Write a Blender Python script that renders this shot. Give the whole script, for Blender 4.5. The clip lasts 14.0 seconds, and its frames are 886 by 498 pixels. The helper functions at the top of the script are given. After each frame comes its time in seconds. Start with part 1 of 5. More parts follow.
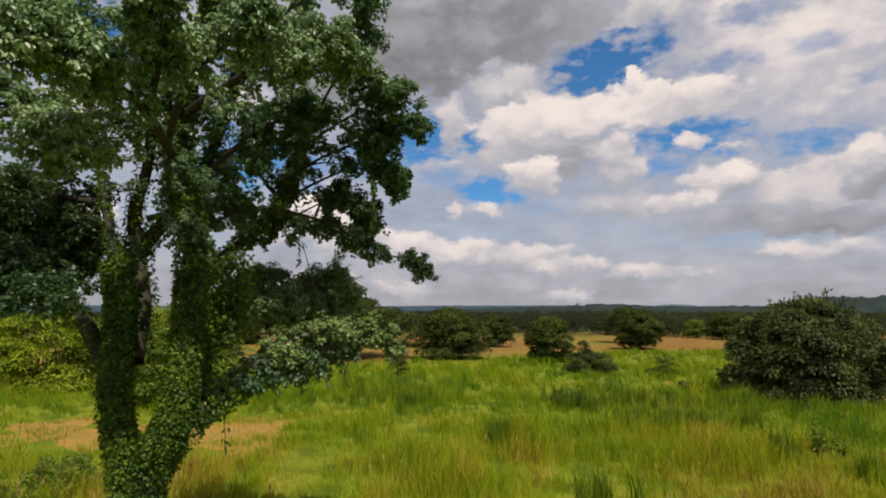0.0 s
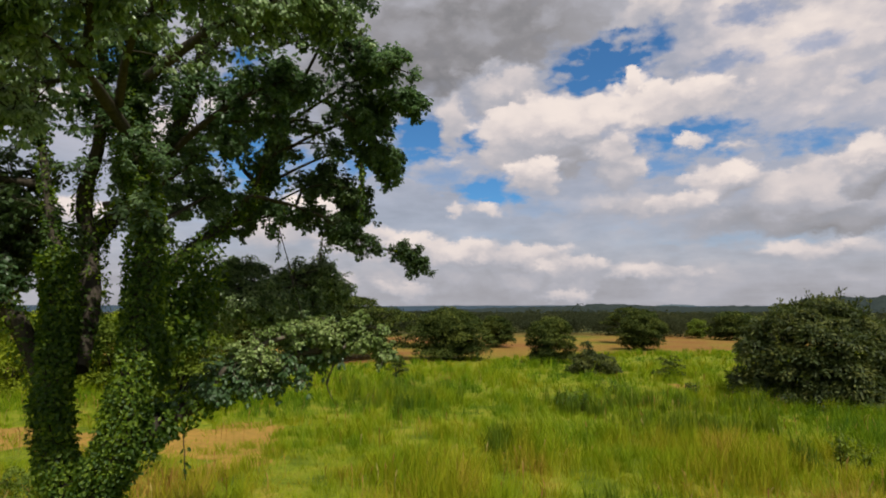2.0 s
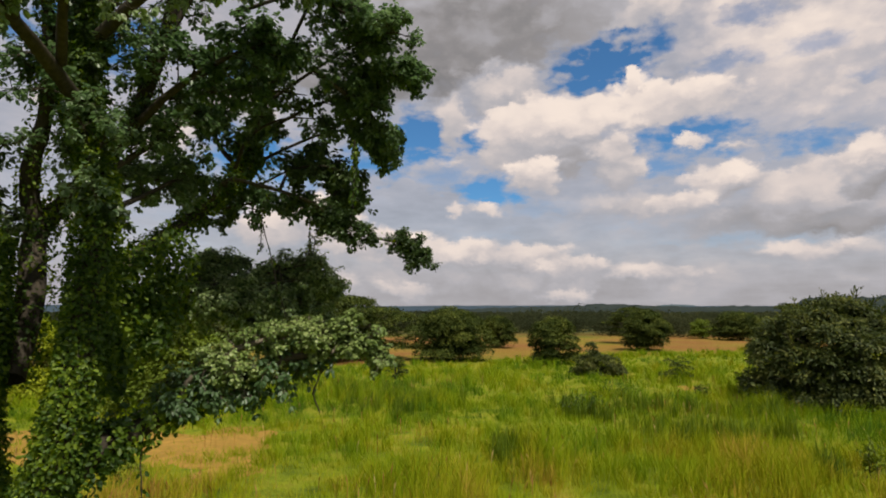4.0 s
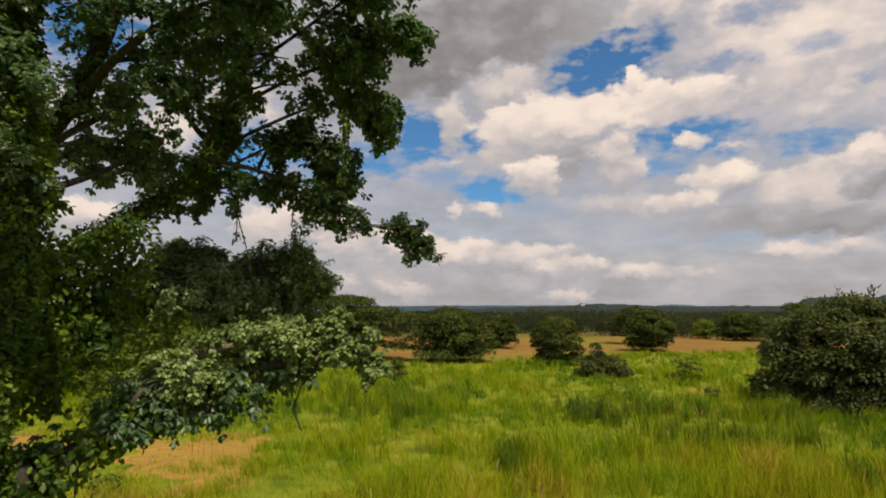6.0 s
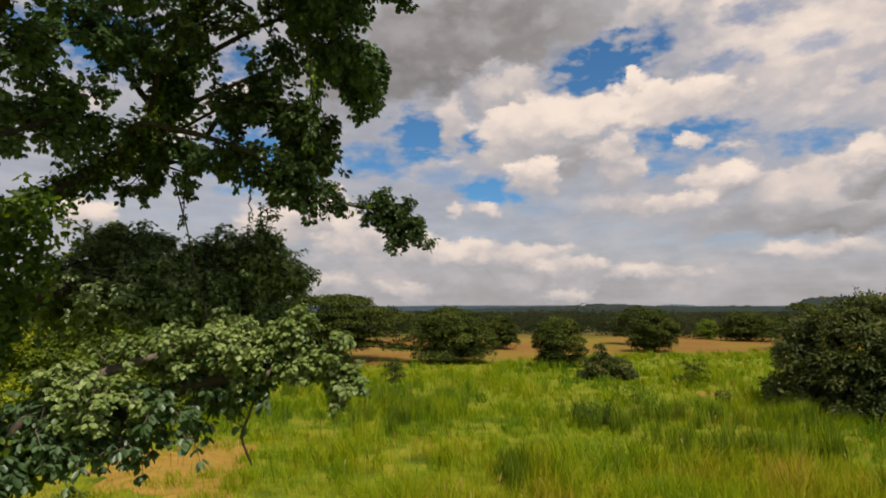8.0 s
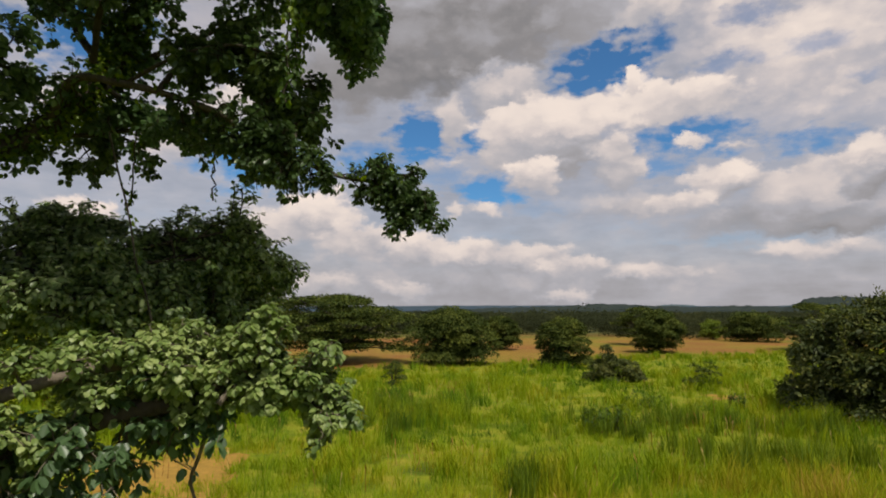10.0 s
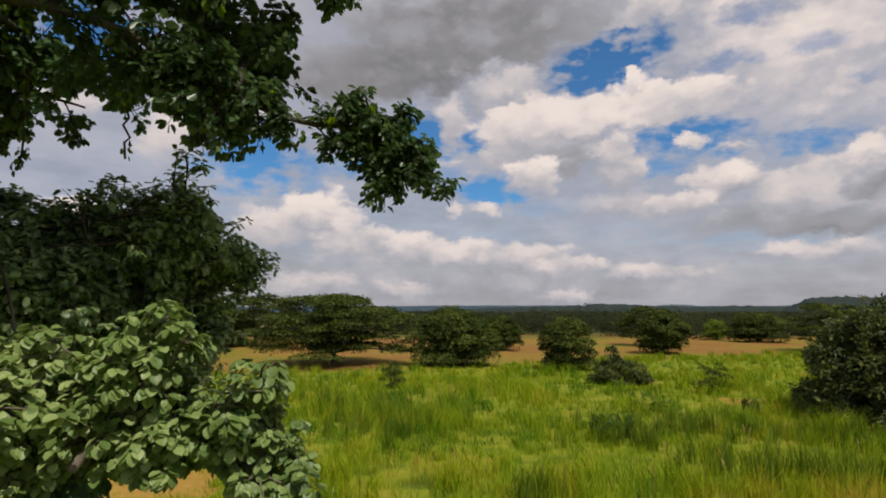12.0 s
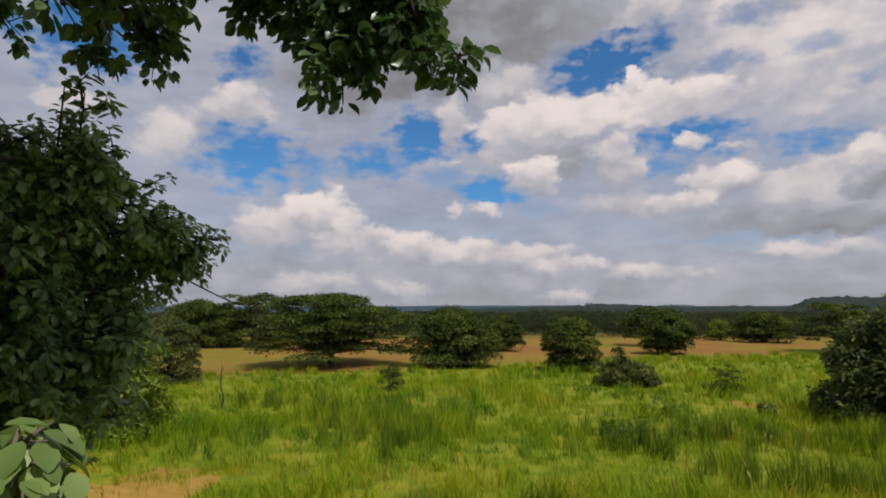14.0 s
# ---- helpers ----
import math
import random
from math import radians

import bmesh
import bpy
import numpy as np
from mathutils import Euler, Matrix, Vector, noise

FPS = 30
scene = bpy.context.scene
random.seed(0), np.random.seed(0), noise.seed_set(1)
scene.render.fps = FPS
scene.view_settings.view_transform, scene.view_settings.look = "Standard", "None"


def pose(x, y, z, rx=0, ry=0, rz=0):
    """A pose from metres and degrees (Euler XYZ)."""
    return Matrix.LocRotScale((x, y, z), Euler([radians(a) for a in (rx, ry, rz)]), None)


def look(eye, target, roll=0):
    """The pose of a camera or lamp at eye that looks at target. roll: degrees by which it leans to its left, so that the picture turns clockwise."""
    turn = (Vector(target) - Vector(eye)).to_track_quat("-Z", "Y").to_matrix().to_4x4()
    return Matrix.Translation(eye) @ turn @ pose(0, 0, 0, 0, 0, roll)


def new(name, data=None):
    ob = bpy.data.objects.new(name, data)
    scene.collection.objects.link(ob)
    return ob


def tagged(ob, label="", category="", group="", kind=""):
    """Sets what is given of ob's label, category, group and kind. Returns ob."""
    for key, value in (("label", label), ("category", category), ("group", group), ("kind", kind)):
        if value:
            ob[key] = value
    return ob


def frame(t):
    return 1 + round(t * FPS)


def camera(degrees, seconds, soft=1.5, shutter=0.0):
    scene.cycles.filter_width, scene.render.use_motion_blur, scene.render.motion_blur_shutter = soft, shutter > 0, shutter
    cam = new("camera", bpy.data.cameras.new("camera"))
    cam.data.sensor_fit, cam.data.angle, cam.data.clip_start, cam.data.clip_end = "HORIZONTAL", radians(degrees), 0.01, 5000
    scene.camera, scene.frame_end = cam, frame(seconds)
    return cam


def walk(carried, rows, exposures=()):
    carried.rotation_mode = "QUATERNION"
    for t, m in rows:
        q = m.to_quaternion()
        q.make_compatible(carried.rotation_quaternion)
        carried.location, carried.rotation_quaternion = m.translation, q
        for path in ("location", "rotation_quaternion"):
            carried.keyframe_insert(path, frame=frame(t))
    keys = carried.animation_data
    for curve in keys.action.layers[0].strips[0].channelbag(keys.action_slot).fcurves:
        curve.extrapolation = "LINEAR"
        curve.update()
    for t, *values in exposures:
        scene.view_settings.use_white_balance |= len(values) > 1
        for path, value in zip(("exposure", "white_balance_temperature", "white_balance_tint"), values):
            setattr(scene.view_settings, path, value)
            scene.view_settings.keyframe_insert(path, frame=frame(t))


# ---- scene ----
cam = camera(75.0, 14.0, soft=1.9)
PATH = [
    (0, -0.000, 0.000, 5.500, 96.1, 0.0, 0.0),
    (0.5, 0.009, 0.336, 5.505, 96.1, 0.0, 0.0),
    (1, 0.025, 0.676, 5.506, 96.1, 0.0, 0.0),
    (1.5, 0.044, 1.021, 5.502, 96.1, 0.0, 0.0),
    (2, 0.053, 1.366, 5.492, 96.1, 0.0, 0.0),
    (2.5, 0.052, 1.706, 5.480, 96.1, 0.0, 0.0),
    (3, 0.041, 2.037, 5.475, 96.1, 0.0, 0.0),
    (5.5, -0.085, 3.629, 5.462, 96.1, 0.0, 0.0),
    (6, -0.079, 3.987, 5.459, 96.1, 0.0, 0.0),
    (6.5, -0.043, 4.380, 5.458, 96.1, 0.0, 0.0),
    (7, -0.009, 4.785, 5.460, 96.1, 0.0, 0.0),
    (7.5, 0.005, 5.177, 5.457, 96.1, 0.0, 0.0),
    (8, -0.002, 5.546, 5.457, 96.1, 0.0, 0.0),
    (10.5, -0.159, 7.277, 5.473, 96.1, 0.0, 0.0),
    (11, -0.167, 7.635, 5.477, 96.1, 0.0, 0.0),
    (11.5, -0.164, 8.008, 5.478, 96.1, 0.0, 0.0),
    (12, -0.155, 8.394, 5.479, 96.1, 0.0, 0.0),
    (12.5, -0.154, 8.786, 5.472, 96.1, 0.0, 0.0),
    (13, -0.172, 9.169, 5.461, 96.1, 0.0, 0.0),
    (13.5, -0.188, 9.554, 5.459, 96.1, 0.0, 0.0),
    (14, -0.189, 9.943, 5.455, 96.1, 0.0, 0.0),
]
walk(cam, [(t, pose(x, y, z, rx, ry, rz)) for t, x, y, z, rx, ry, rz in PATH],
     [(0, 0.06, 6400, 10), (2.5, 0.06, 6450, 10), (5.5, 0.08, 7000, 10), (8.0, 0.06, 6950, 10), (10.5, 0.0, 6600, 10), (13.0, -0.05, 6350, 10), (14.0, -0.08, 6250, 10)])

# ---- sky, sun and exposure ----
SUN_EL, SUN_AZ = 59.0, 150.0            # degrees; azimuth from +y towards +x


def cloud_sky():
    world = bpy.data.worlds.new("sky")
    scene.world = world
    world.use_nodes = True
    nt = world.node_tree
    nt.nodes.clear()
    N, K = nt.nodes.new, nt.links.new

    def math_node(op, a, b=None, clamp=False, c=None):
        n = N("ShaderNodeMath")
        n.operation, n.use_clamp = op, clamp
        for i, v in enumerate((a, b, c)):
            if v is None:
                continue
            if isinstance(v, (int, float)):
                n.inputs[i].default_value = v
            else:
                K(v, n.inputs[i])
        return n.outputs[0]

    co = N("ShaderNodeTexCoord").outputs["Generated"]
    sep = N("ShaderNodeSeparateXYZ")
    K(co, sep.inputs[0])
    az = math_node("MULTIPLY", math_node("ARCTAN2", sep.outputs[0], sep.outputs[1]), 180 / math.pi)
    el = math_node("MULTIPLY", math_node("ARCSINE", sep.outputs[2]), 180 / math.pi)
    flat = N("ShaderNodeCombineXYZ")
    K(az, flat.inputs[0])
    K(el, flat.inputs[1])

    def fbm(scale, detail, rough, sx=1.0, sy=1.0, seed=0.0):
        m = N("ShaderNodeMapping")
        m.inputs["Scale"].default_value = (sx, sy, 1)
        m.inputs["Location"].default_value = (seed, seed * 0.7, seed)
        K(flat.outputs[0], m.inputs[0])
        n = N("ShaderNodeTexNoise")
        n.inputs["Scale"].default_value, n.inputs["Detail"].default_value, n.inputs["Roughness"].default_value = scale, detail, rough
        K(m.outputs[0], n.inputs["Vector"])
        return n

    def shifted(vec, noise_node, amount):
        s = N("ShaderNodeVectorMath")
        s.operation = "SUBTRACT"
        K(noise_node.outputs["Color"], s.inputs[0])
        s.inputs[1].default_value = (0.5, 0.5, 0.5)
        m = N("ShaderNodeVectorMath")
        m.operation = "MULTIPLY_ADD"
        K(s.outputs[0], m.inputs[0])
        m.inputs[1].default_value = (amount, amount * 0.75, 0)
        K(vec, m.inputs[2])
        return m.outputs[0]

    warp = shifted(flat.outputs[0], fbm(0.16, 3, 0.5, 0.8, 1.2, 3.0), 1.6)
    warp = shifted(warp, fbm(0.55, 7, 0.60, 0.8, 1.2, 9.0), 2.8)
    warp = shifted(warp, fbm(1.7, 5, 0.6, 0.9, 1.1, 14.0), 0.9)

    drift = N("ShaderNodeSeparateXYZ")
    K(warp, drift.inputs[0])

    def placed(a, e, ra, re):
        """Height within an ellipse, and distance from its middle."""
        dx = math_node("MULTIPLY_ADD", drift.outputs[0], 1 / ra, False, -a / ra)
        dy = math_node("MULTIPLY_ADD", drift.outputs[1], 1 / re, False, -e / re)
        far = math_node("MULTIPLY_ADD", dy, dy, False, math_node("MULTIPLY", dx, dx))
        return dy, math_node("SQRT", far)

    def smooth(v, a, b, lo=0.0, hi=1.0):
        r = N("ShaderNodeMapRange")
        r.interpolation_type = "SMOOTHSTEP"
        for key, val in (("From Min", a), ("From Max", b), ("To Min", lo), ("To Max", hi)):
            r.inputs[key].default_value = val
        K(v, r.inputs["Value"])
        return r.outputs[0]

    def blend(k, a, b):
        n = N("ShaderNodeMix")
        for i, v in ((0, k), (2, a), (3, b)):
            if isinstance(v, (int, float)):
                n.inputs[i].default_value = v
            else:
                K(v, n.inputs[i])
        return n.outputs[0]

    fine = math_node("SUBTRACT", fbm(0.34, 6, 0.55, 0.75, 1.4, 21.0).outputs["Fac"], 0.5)
    broad = math_node("SUBTRACT", fbm(0.06, 3, 0.5, 0.7, 1.6, 40.0).outputs["Fac"], 0.5)
    streak = math_node("SUBTRACT", fbm(0.22, 6, 0.6, 0.55, 2.4, 57.0).outputs["Fac"], 0.5)
    heads = []
    for size, smoothness in ((0.34, 0.6), (0.95, 0.5)):
        vor = N("ShaderNodeTexVoronoi")
        vor.feature = "SMOOTH_F1"
        vor.inputs["Scale"].default_value, vor.inputs["Smoothness"].default_value = size, smoothness
        stretch = N("ShaderNodeMapping")
        stretch.inputs["Scale"].default_value = (0.75, 1.25, 1)
        K(warp, stretch.inputs[0])
        K(stretch.outputs[0], vor.inputs["Vector"])
        heads.append(math_node("SUBTRACT", 0.36, vor.outputs["Distance"]))
    billow = math_node("ADD", heads[0], math_node("MULTIPLY", heads[1], 0.4))
    puff = math_node("ADD", math_node("MULTIPLY", fine, 0.7), math_node("MULTIPLY", billow, 0.7))
    grain = math_node("ADD", math_node("MULTIPLY", fine, 0.55), math_node("MULTIPLY", billow, 0.40))

    # the thin veil, mottled with blue
    state = {"hole": smooth(math_node("ADD", math_node("MULTIPLY", streak, 1.6), math_node("MULTIPLY", broad, 0.8)), 0.0, 0.9, 0.16, 0.65)}
    thin = smooth(el, 2.0, 9.0)
    state["hole"] = math_node("MULTIPLY", state["hole"], thin)
    veil = math_node("ADD", math_node("MULTIPLY", streak, 0.34), math_node("MULTIPLY", broad, 0.2))
    state["shade"] = math_node("ADD", veil, smooth(el, 0.0, 16.0, 0.46, 0.55))
    ragged = math_node("ADD", math_node("MULTIPLY", streak, 0.9), math_node("MULTIPLY", math_node("SUBTRACT", fbm(0.7, 5, 0.55, 0.7, 1.4, 73.0).outputs["Fac"], 0.5), 1.5))

    def opening(a, e, ra, re, k):
        """A gap in the clouds: azimuth, elevation, half width, half height, clearness."""
        m = smooth(math_node("SUBTRACT", math_node("ADD", ragged, 1.1), placed(a, e, ra, re)[1]), 0.0, 1.1, 0.0, k)
        state["hole"] = math_node("MAXIMUM", state["hole"], m)

    def cloud(a, e, ra, re, low, top, soft):
        """A cloud: azimuth, elevation, half width, half height, tone of the base, tone of the top, softness."""
        dy, far = placed(a, e, ra, re)
        mask = smooth(math_node("SUBTRACT", math_node("ADD", puff, 1.24), far), 0.0, soft)
        tone = math_node("MULTIPLY_ADD", dy, 0.58, False, 0.58)
        tone = blend(smooth(math_node("ADD", tone, grain), 0.0, 1.0), low, top)
        state["shade"] = blend(mask, state["shade"], tone)
        state["hole"] = blend(mask, state["hole"], 0.0)

    # bright mottled veil on the sunward side
    cloud(33.5, 22.2, 13.5, 8.2, 0.74, 0.88, 1.10)
    opening(29.6, 25.2, 3.7, 1.3, 0.60)
    opening(33.9, 21.7, 3.2, 1.0, 0.50)
    opening(26.6, 21.7, 3.9, 1.2, 0.60)
    opening(37.2, 18.7, 3.0, 0.8, 0.40)
    # blue gaps and their small puffs
    opening(23.9, 15.7, 7.4, 2.6, 1.10)
    opening(33.4, 14.0, 5.4, 1.8, 0.90)
    opening(20.8, 13.3, 4.5, 2.1, 0.80)
    opening(27.0, 6.5, 11.6, 1.3, 0.30)
    cloud(23.9, 15.3, 1.7, 0.7, 0.68, 0.86, 0.70)
    cloud(27.4, 14.6, 2.5, 0.5, 0.68, 0.82, 0.90)
    opening(4.4, 11.8, 5.1, 2.4, 1.20)
    opening(0.3, 13.4, 5.1, 2.4, 0.55)
    opening(8.8, 10.0, 6.6, 1.4, 0.35)
    opening(-18.5, 14.3, 7.7, 4.4, 1.30)
    opening(-19.8, 22.8, 3.6, 2.4, 1.20)
    opening(-32.4, 22.9, 7.5, 4.8, 1.40)
    opening(-12.6, 12.3, 2.7, 1.5, 0.60)
    opening(-38.1, 22.3, 2.9, 2.0, 0.90)
    cloud(4.3, 10.0, 1.9, 0.8, 0.64, 0.86, 0.70)
    cloud(1.2, 10.0, 1.1, 0.6, 0.64, 0.80, 0.80)
    cloud(0.9, 14.7, 1.5, 0.6, 0.60, 0.74, 1.00)
    cloud(-33.9, 17.9, 3.2, 1.2, 0.62, 0.88, 0.60)
    cloud(-19.7, 19.1, 3.3, 2.2, 0.50, 0.90, 0.60)
    opening(-12.6, 14.2, 6.5, 2.1, 0.80)
    cloud(-26.0, 15.8, 3.3, 2.7, 0.62, 0.88, 0.70)
    # the long bank of cumulus, its bases grey
    cloud(31.4, 8.4, 14.1, 2.2, 0.32, 0.62, 0.90)
    cloud(18.4, 9.7, 9.2, 1.8, 0.44, 0.66, 1.00)
    cloud(31.1, 10.3, 5.4, 2.0, 0.48, 0.82, 0.60)
    cloud(26.5, 11.6, 3.7, 2.1, 0.44, 0.96, 0.45)
    cloud(22.7, 9.9, 3.2, 1.3, 0.50, 0.88, 0.55)
    cloud(33.3, 11.9, 2.8, 1.3, 0.66, 0.86, 0.80)
    cloud(36.9, 11.8, 2.6, 2.8, 0.34, 0.94, 0.40)
    cloud(34.5, 7.0, 6.5, 1.0, 0.28, 0.42, 0.90)
    cloud(32.4, 5.1, 6.0, 1.0, 0.46, 0.80, 0.70)
    # low line of heads above the horizon
    cloud(-0.2, 2.5, 31.2, 2.6, 0.43, 0.54, 0.90)
    cloud(-32.5, 7.8, 3.2, 1.6, 0.50, 0.88, 0.50)
    cloud(-16.7, 7.9, 4.7, 2.1, 0.54, 0.88, 0.50)
    cloud(-12.0, 8.9, 4.3, 2.8, 0.50, 0.97, 0.42)
    cloud(-8.1, 7.0, 5.0, 2.3, 0.52, 0.92, 0.45)
    cloud(-2.5, 6.0, 4.5, 1.9, 0.48, 0.90, 0.42)
    cloud(3.2, 5.6, 4.5, 1.7, 0.46, 0.86, 0.42)
    cloud(8.2, 5.2, 4.7, 1.7, 0.46, 0.84, 0.42)
    cloud(13.0, 4.1, 4.5, 1.2, 0.50, 0.84, 0.50)
    cloud(19.2, 3.5, 4.7, 0.8, 0.50, 0.80, 0.60)
    cloud(-12.4, 2.7, 5.9, 1.1, 0.50, 0.72, 0.70)
    cloud(-3.0, 2.1, 3.3, 1.0, 0.50, 0.72, 0.70)
    cloud(12.4, 1.4, 3.2, 0.6, 0.50, 0.68, 0.80)
    # the gap in the middle, and the great grey cloud over it
    opening(16.4, 23.1, 6.5, 4.7, 1.60)
    opening(21.1, 24.7, 2.6, 2.3, 1.00)
    cloud(18.9, 28.1, 5.9, 3.3, 0.56, 0.94, 0.42)
    cloud(12.8, 27.4, 4.5, 2.7, 0.46, 0.72, 0.50)
    cloud(2.7, 28.5, 16.1, 6.7, 0.26, 0.48, 0.50)
    cloud(-11.2, 22.6, 7.3, 4.5, 0.24, 0.46, 0.70)
    cloud(-3.4, 23.8, 10.4, 4.1, 0.16, 0.34, 0.80)
    cloud(6.1, 21.4, 4.6, 2.8, 0.42, 0.70, 0.50)
    opening(-2.6, 16.9, 4.6, 3.5, 1.40)
    opening(3.8, 17.0, 3.1, 2.2, 1.30)
    opening(-7.1, 14.7, 6.2, 2.7, 1.00)
    cloud(0.9, 18.4, 2.0, 2.6, 0.48, 0.72, 0.60)
    # sunlit heads below the gap
    cloud(22.6, 19.2, 7.4, 2.2, 0.60, 0.98, 0.38)
    cloud(18.9, 21.0, 0.9, 1.3, 0.70, 0.96, 0.45)
    cloud(15.6, 19.2, 2.7, 1.4, 0.62, 0.96, 0.40)
    cloud(11.4, 16.3, 7.0, 4.5, 0.40, 0.92, 0.36)
    cloud(6.5, 16.8, 3.4, 3.1, 0.50, 0.88, 0.42)
    cloud(17.1, 14.6, 2.8, 3.4, 0.46, 0.90, 0.40)
    cloud(12.2, 15.3, 3.3, 1.1, 0.36, 0.48, 0.80)
    cloud(9.3, 13.1, 3.1, 1.9, 0.54, 0.95, 0.42)
    # the sky past the view
    cloud(-62, 24, 14, 9, 0.50, 0.88, 0.70)
    cloud(0, 62, 40, 12, 0.35, 0.70, 0.80)
    cloud(180, 60, 70, 12, 0.45, 0.85, 0.80)
    cloud(110, 25, 30, 10, 0.40, 0.85, 0.70)
    cloud(-110, 22, 34, 10, 0.40, 0.85, 0.70)
    opening(-62, 40, 20, 12, 1.00)
    opening(70, 45, 16, 12, 1.00)
    opening(150, 50, 30, 14, 0.90)
    opening(-140, 35, 25, 12, 0.90)
    shade = math_node("ADD", state["shade"], math_node("MULTIPLY", grain, 0.26), True)
    hole = state["hole"]
    ramp = N("ShaderNodeValToRGB")
    ramp.color_ramp.elements[0].position, ramp.color_ramp.elements[0].color = 0.08, (0.13, 0.135, 0.145, 1)
    ramp.color_ramp.elements[1].position, ramp.color_ramp.elements[1].color = 0.95, (0.86, 0.75, 0.685, 1)
    for p, c in ((0.28, (0.275, 0.265, 0.275)), (0.48, (0.420, 0.414, 0.452)), (0.72, (0.665, 0.595, 0.58))):
        e = ramp.color_ramp.elements.new(p)
        e.color = (*c, 1)
    K(shade, ramp.inputs[0])
    sky = N("ShaderNodeTexSky")
    sky.sky_type, sky.sun_disc = "NISHITA", False
    sky.sun_elevation, sky.sun_rotation = radians(SUN_EL), radians(SUN_AZ)
    sky.air_density, sky.dust_density, sky.ozone_density = 1.0, 0.0, 6.0
    blue = N("ShaderNodeVectorMath")
    blue.operation = "SCALE"
    tint = N("ShaderNodeVectorMath")
    tint.operation = "MULTIPLY"
    K(sky.outputs[0], tint.inputs[0])
    tint.inputs[1].default_value = (0.48, 0.80, 0.94)
    K(tint.outputs[0], blue.inputs[0])
    blue.inputs["Scale"].default_value = 0.112
    mix = N("ShaderNodeMix")
    mix.data_type = "RGBA"
    K(hole, mix.inputs[0])
    K(ramp.outputs[0], mix.inputs[6])
    K(blue.outputs[0], mix.inputs[7])
    bg = N("ShaderNodeBackground")
    K(mix.outputs[2], bg.inputs[0])
    bg.inputs[1].default_value = 1.0
    out = N("ShaderNodeOutputWorld")
    K(bg.outputs[0], out.inputs[0])


cloud_sky()
sun = new("sun", bpy.data.lights.new("sun", "SUN"))
sun.data.energy, sun.data.angle, sun.data.color = 4.25, radians(0.8), (1.0, 0.94, 0.84)
sa, se = radians(SUN_AZ), radians(SUN_EL)
sun.matrix_world = look((0, 0, 60), (-math.sin(sa) * math.cos(se) * 10, -math.cos(sa) * math.cos(se) * 10, 60 - math.sin(se) * 10))
scene.view_settings.exposure = 0.0


# ---- materials ----
def material(name):
    m = bpy.data.materials.new(name)
    m.use_nodes = True
    nt = m.node_tree
    nt.nodes.clear()
    return m, nt, nt.nodes.new, nt.links.new


def ramp_node(N, stops):
    r = N("ShaderNodeValToRGB")
    els = r.color_ramp.elements
    els[0].position, els[0].color = stops[0][0], (*stops[0][1], 1)
    els[1].position, els[1].color = stops[-1][0], (*stops[-1][1], 1)
    for p, c in stops[1:-1]:
        els.new(p).color = (*c, 1)
    return r


def noise_node(N, K, vec, scale, detail=4, rough=0.55):
    n = N("ShaderNodeTexNoise")
    n.inputs["Scale"].default_value, n.inputs["Detail"].default_value, n.inputs["Roughness"].default_value = scale, detail, rough
    if vec is not None:
        K(vec, n.inputs["Vector"])
    return n.outputs["Fac"]


def leaf_material(name, dark, mid, light, gloss=0.45, through_light=0.25, patch=0.5, single=False, vary=0.45, shine=0.5):
    """Foliage: every leaf has its own tone, drifting over the crown."""
    m, nt, N, K = material(name)
    geo = N("ShaderNodeNewGeometry")
    rnd = N("ShaderNodeObjectInfo").outputs["Random"] if single else geo.outputs["Random Per Island"]
    n = noise_node(N, K, geo.outputs["Position"], patch, 3)
    mx = N("ShaderNodeMath")
    mx.operation = "MULTIPLY_ADD"
    K(rnd, mx.inputs[0])
    mx.inputs[1].default_value = vary
    ofs = N("ShaderNodeMath")
    ofs.operation = "MULTIPLY_ADD"
    K(n, ofs.inputs[0])
    ofs.inputs[1].default_value, ofs.inputs[2].default_value = 1.1, -0.05 - vary * 0.5
    K(ofs.outputs[0], mx.inputs[2])
    r = ramp_node(N, [(0.0, dark), (0.5, mid), (1.0, light)])
    K(mx.outputs[0], r.inputs[0])
    p = N("ShaderNodeBsdfPrincipled")
    K(r.outputs[0], p.inputs["Base Color"])
    p.inputs["Roughness"].default_value = gloss
    p.inputs["Specular IOR Level"].default_value = shine
    t = N("ShaderNodeBsdfTranslucent")
    hs = N("ShaderNodeHueSaturation")
    hs.inputs["Hue"].default_value, hs.inputs["Saturation"].default_value, hs.inputs["Value"].default_value = 0.495, 1.1, 1.4
    K(r.outputs[0], hs.inputs["Color"])
    K(hs.outputs[0], t.inputs[0])
    mix = N("ShaderNodeMixShader")
    mix.inputs[0].default_value = through_light
    K(p.outputs[0], mix.inputs[1])
    K(t.outputs[0], mix.inputs[2])
    K(mix.outputs[0], N("ShaderNodeOutputMaterial").inputs[0])
    return m


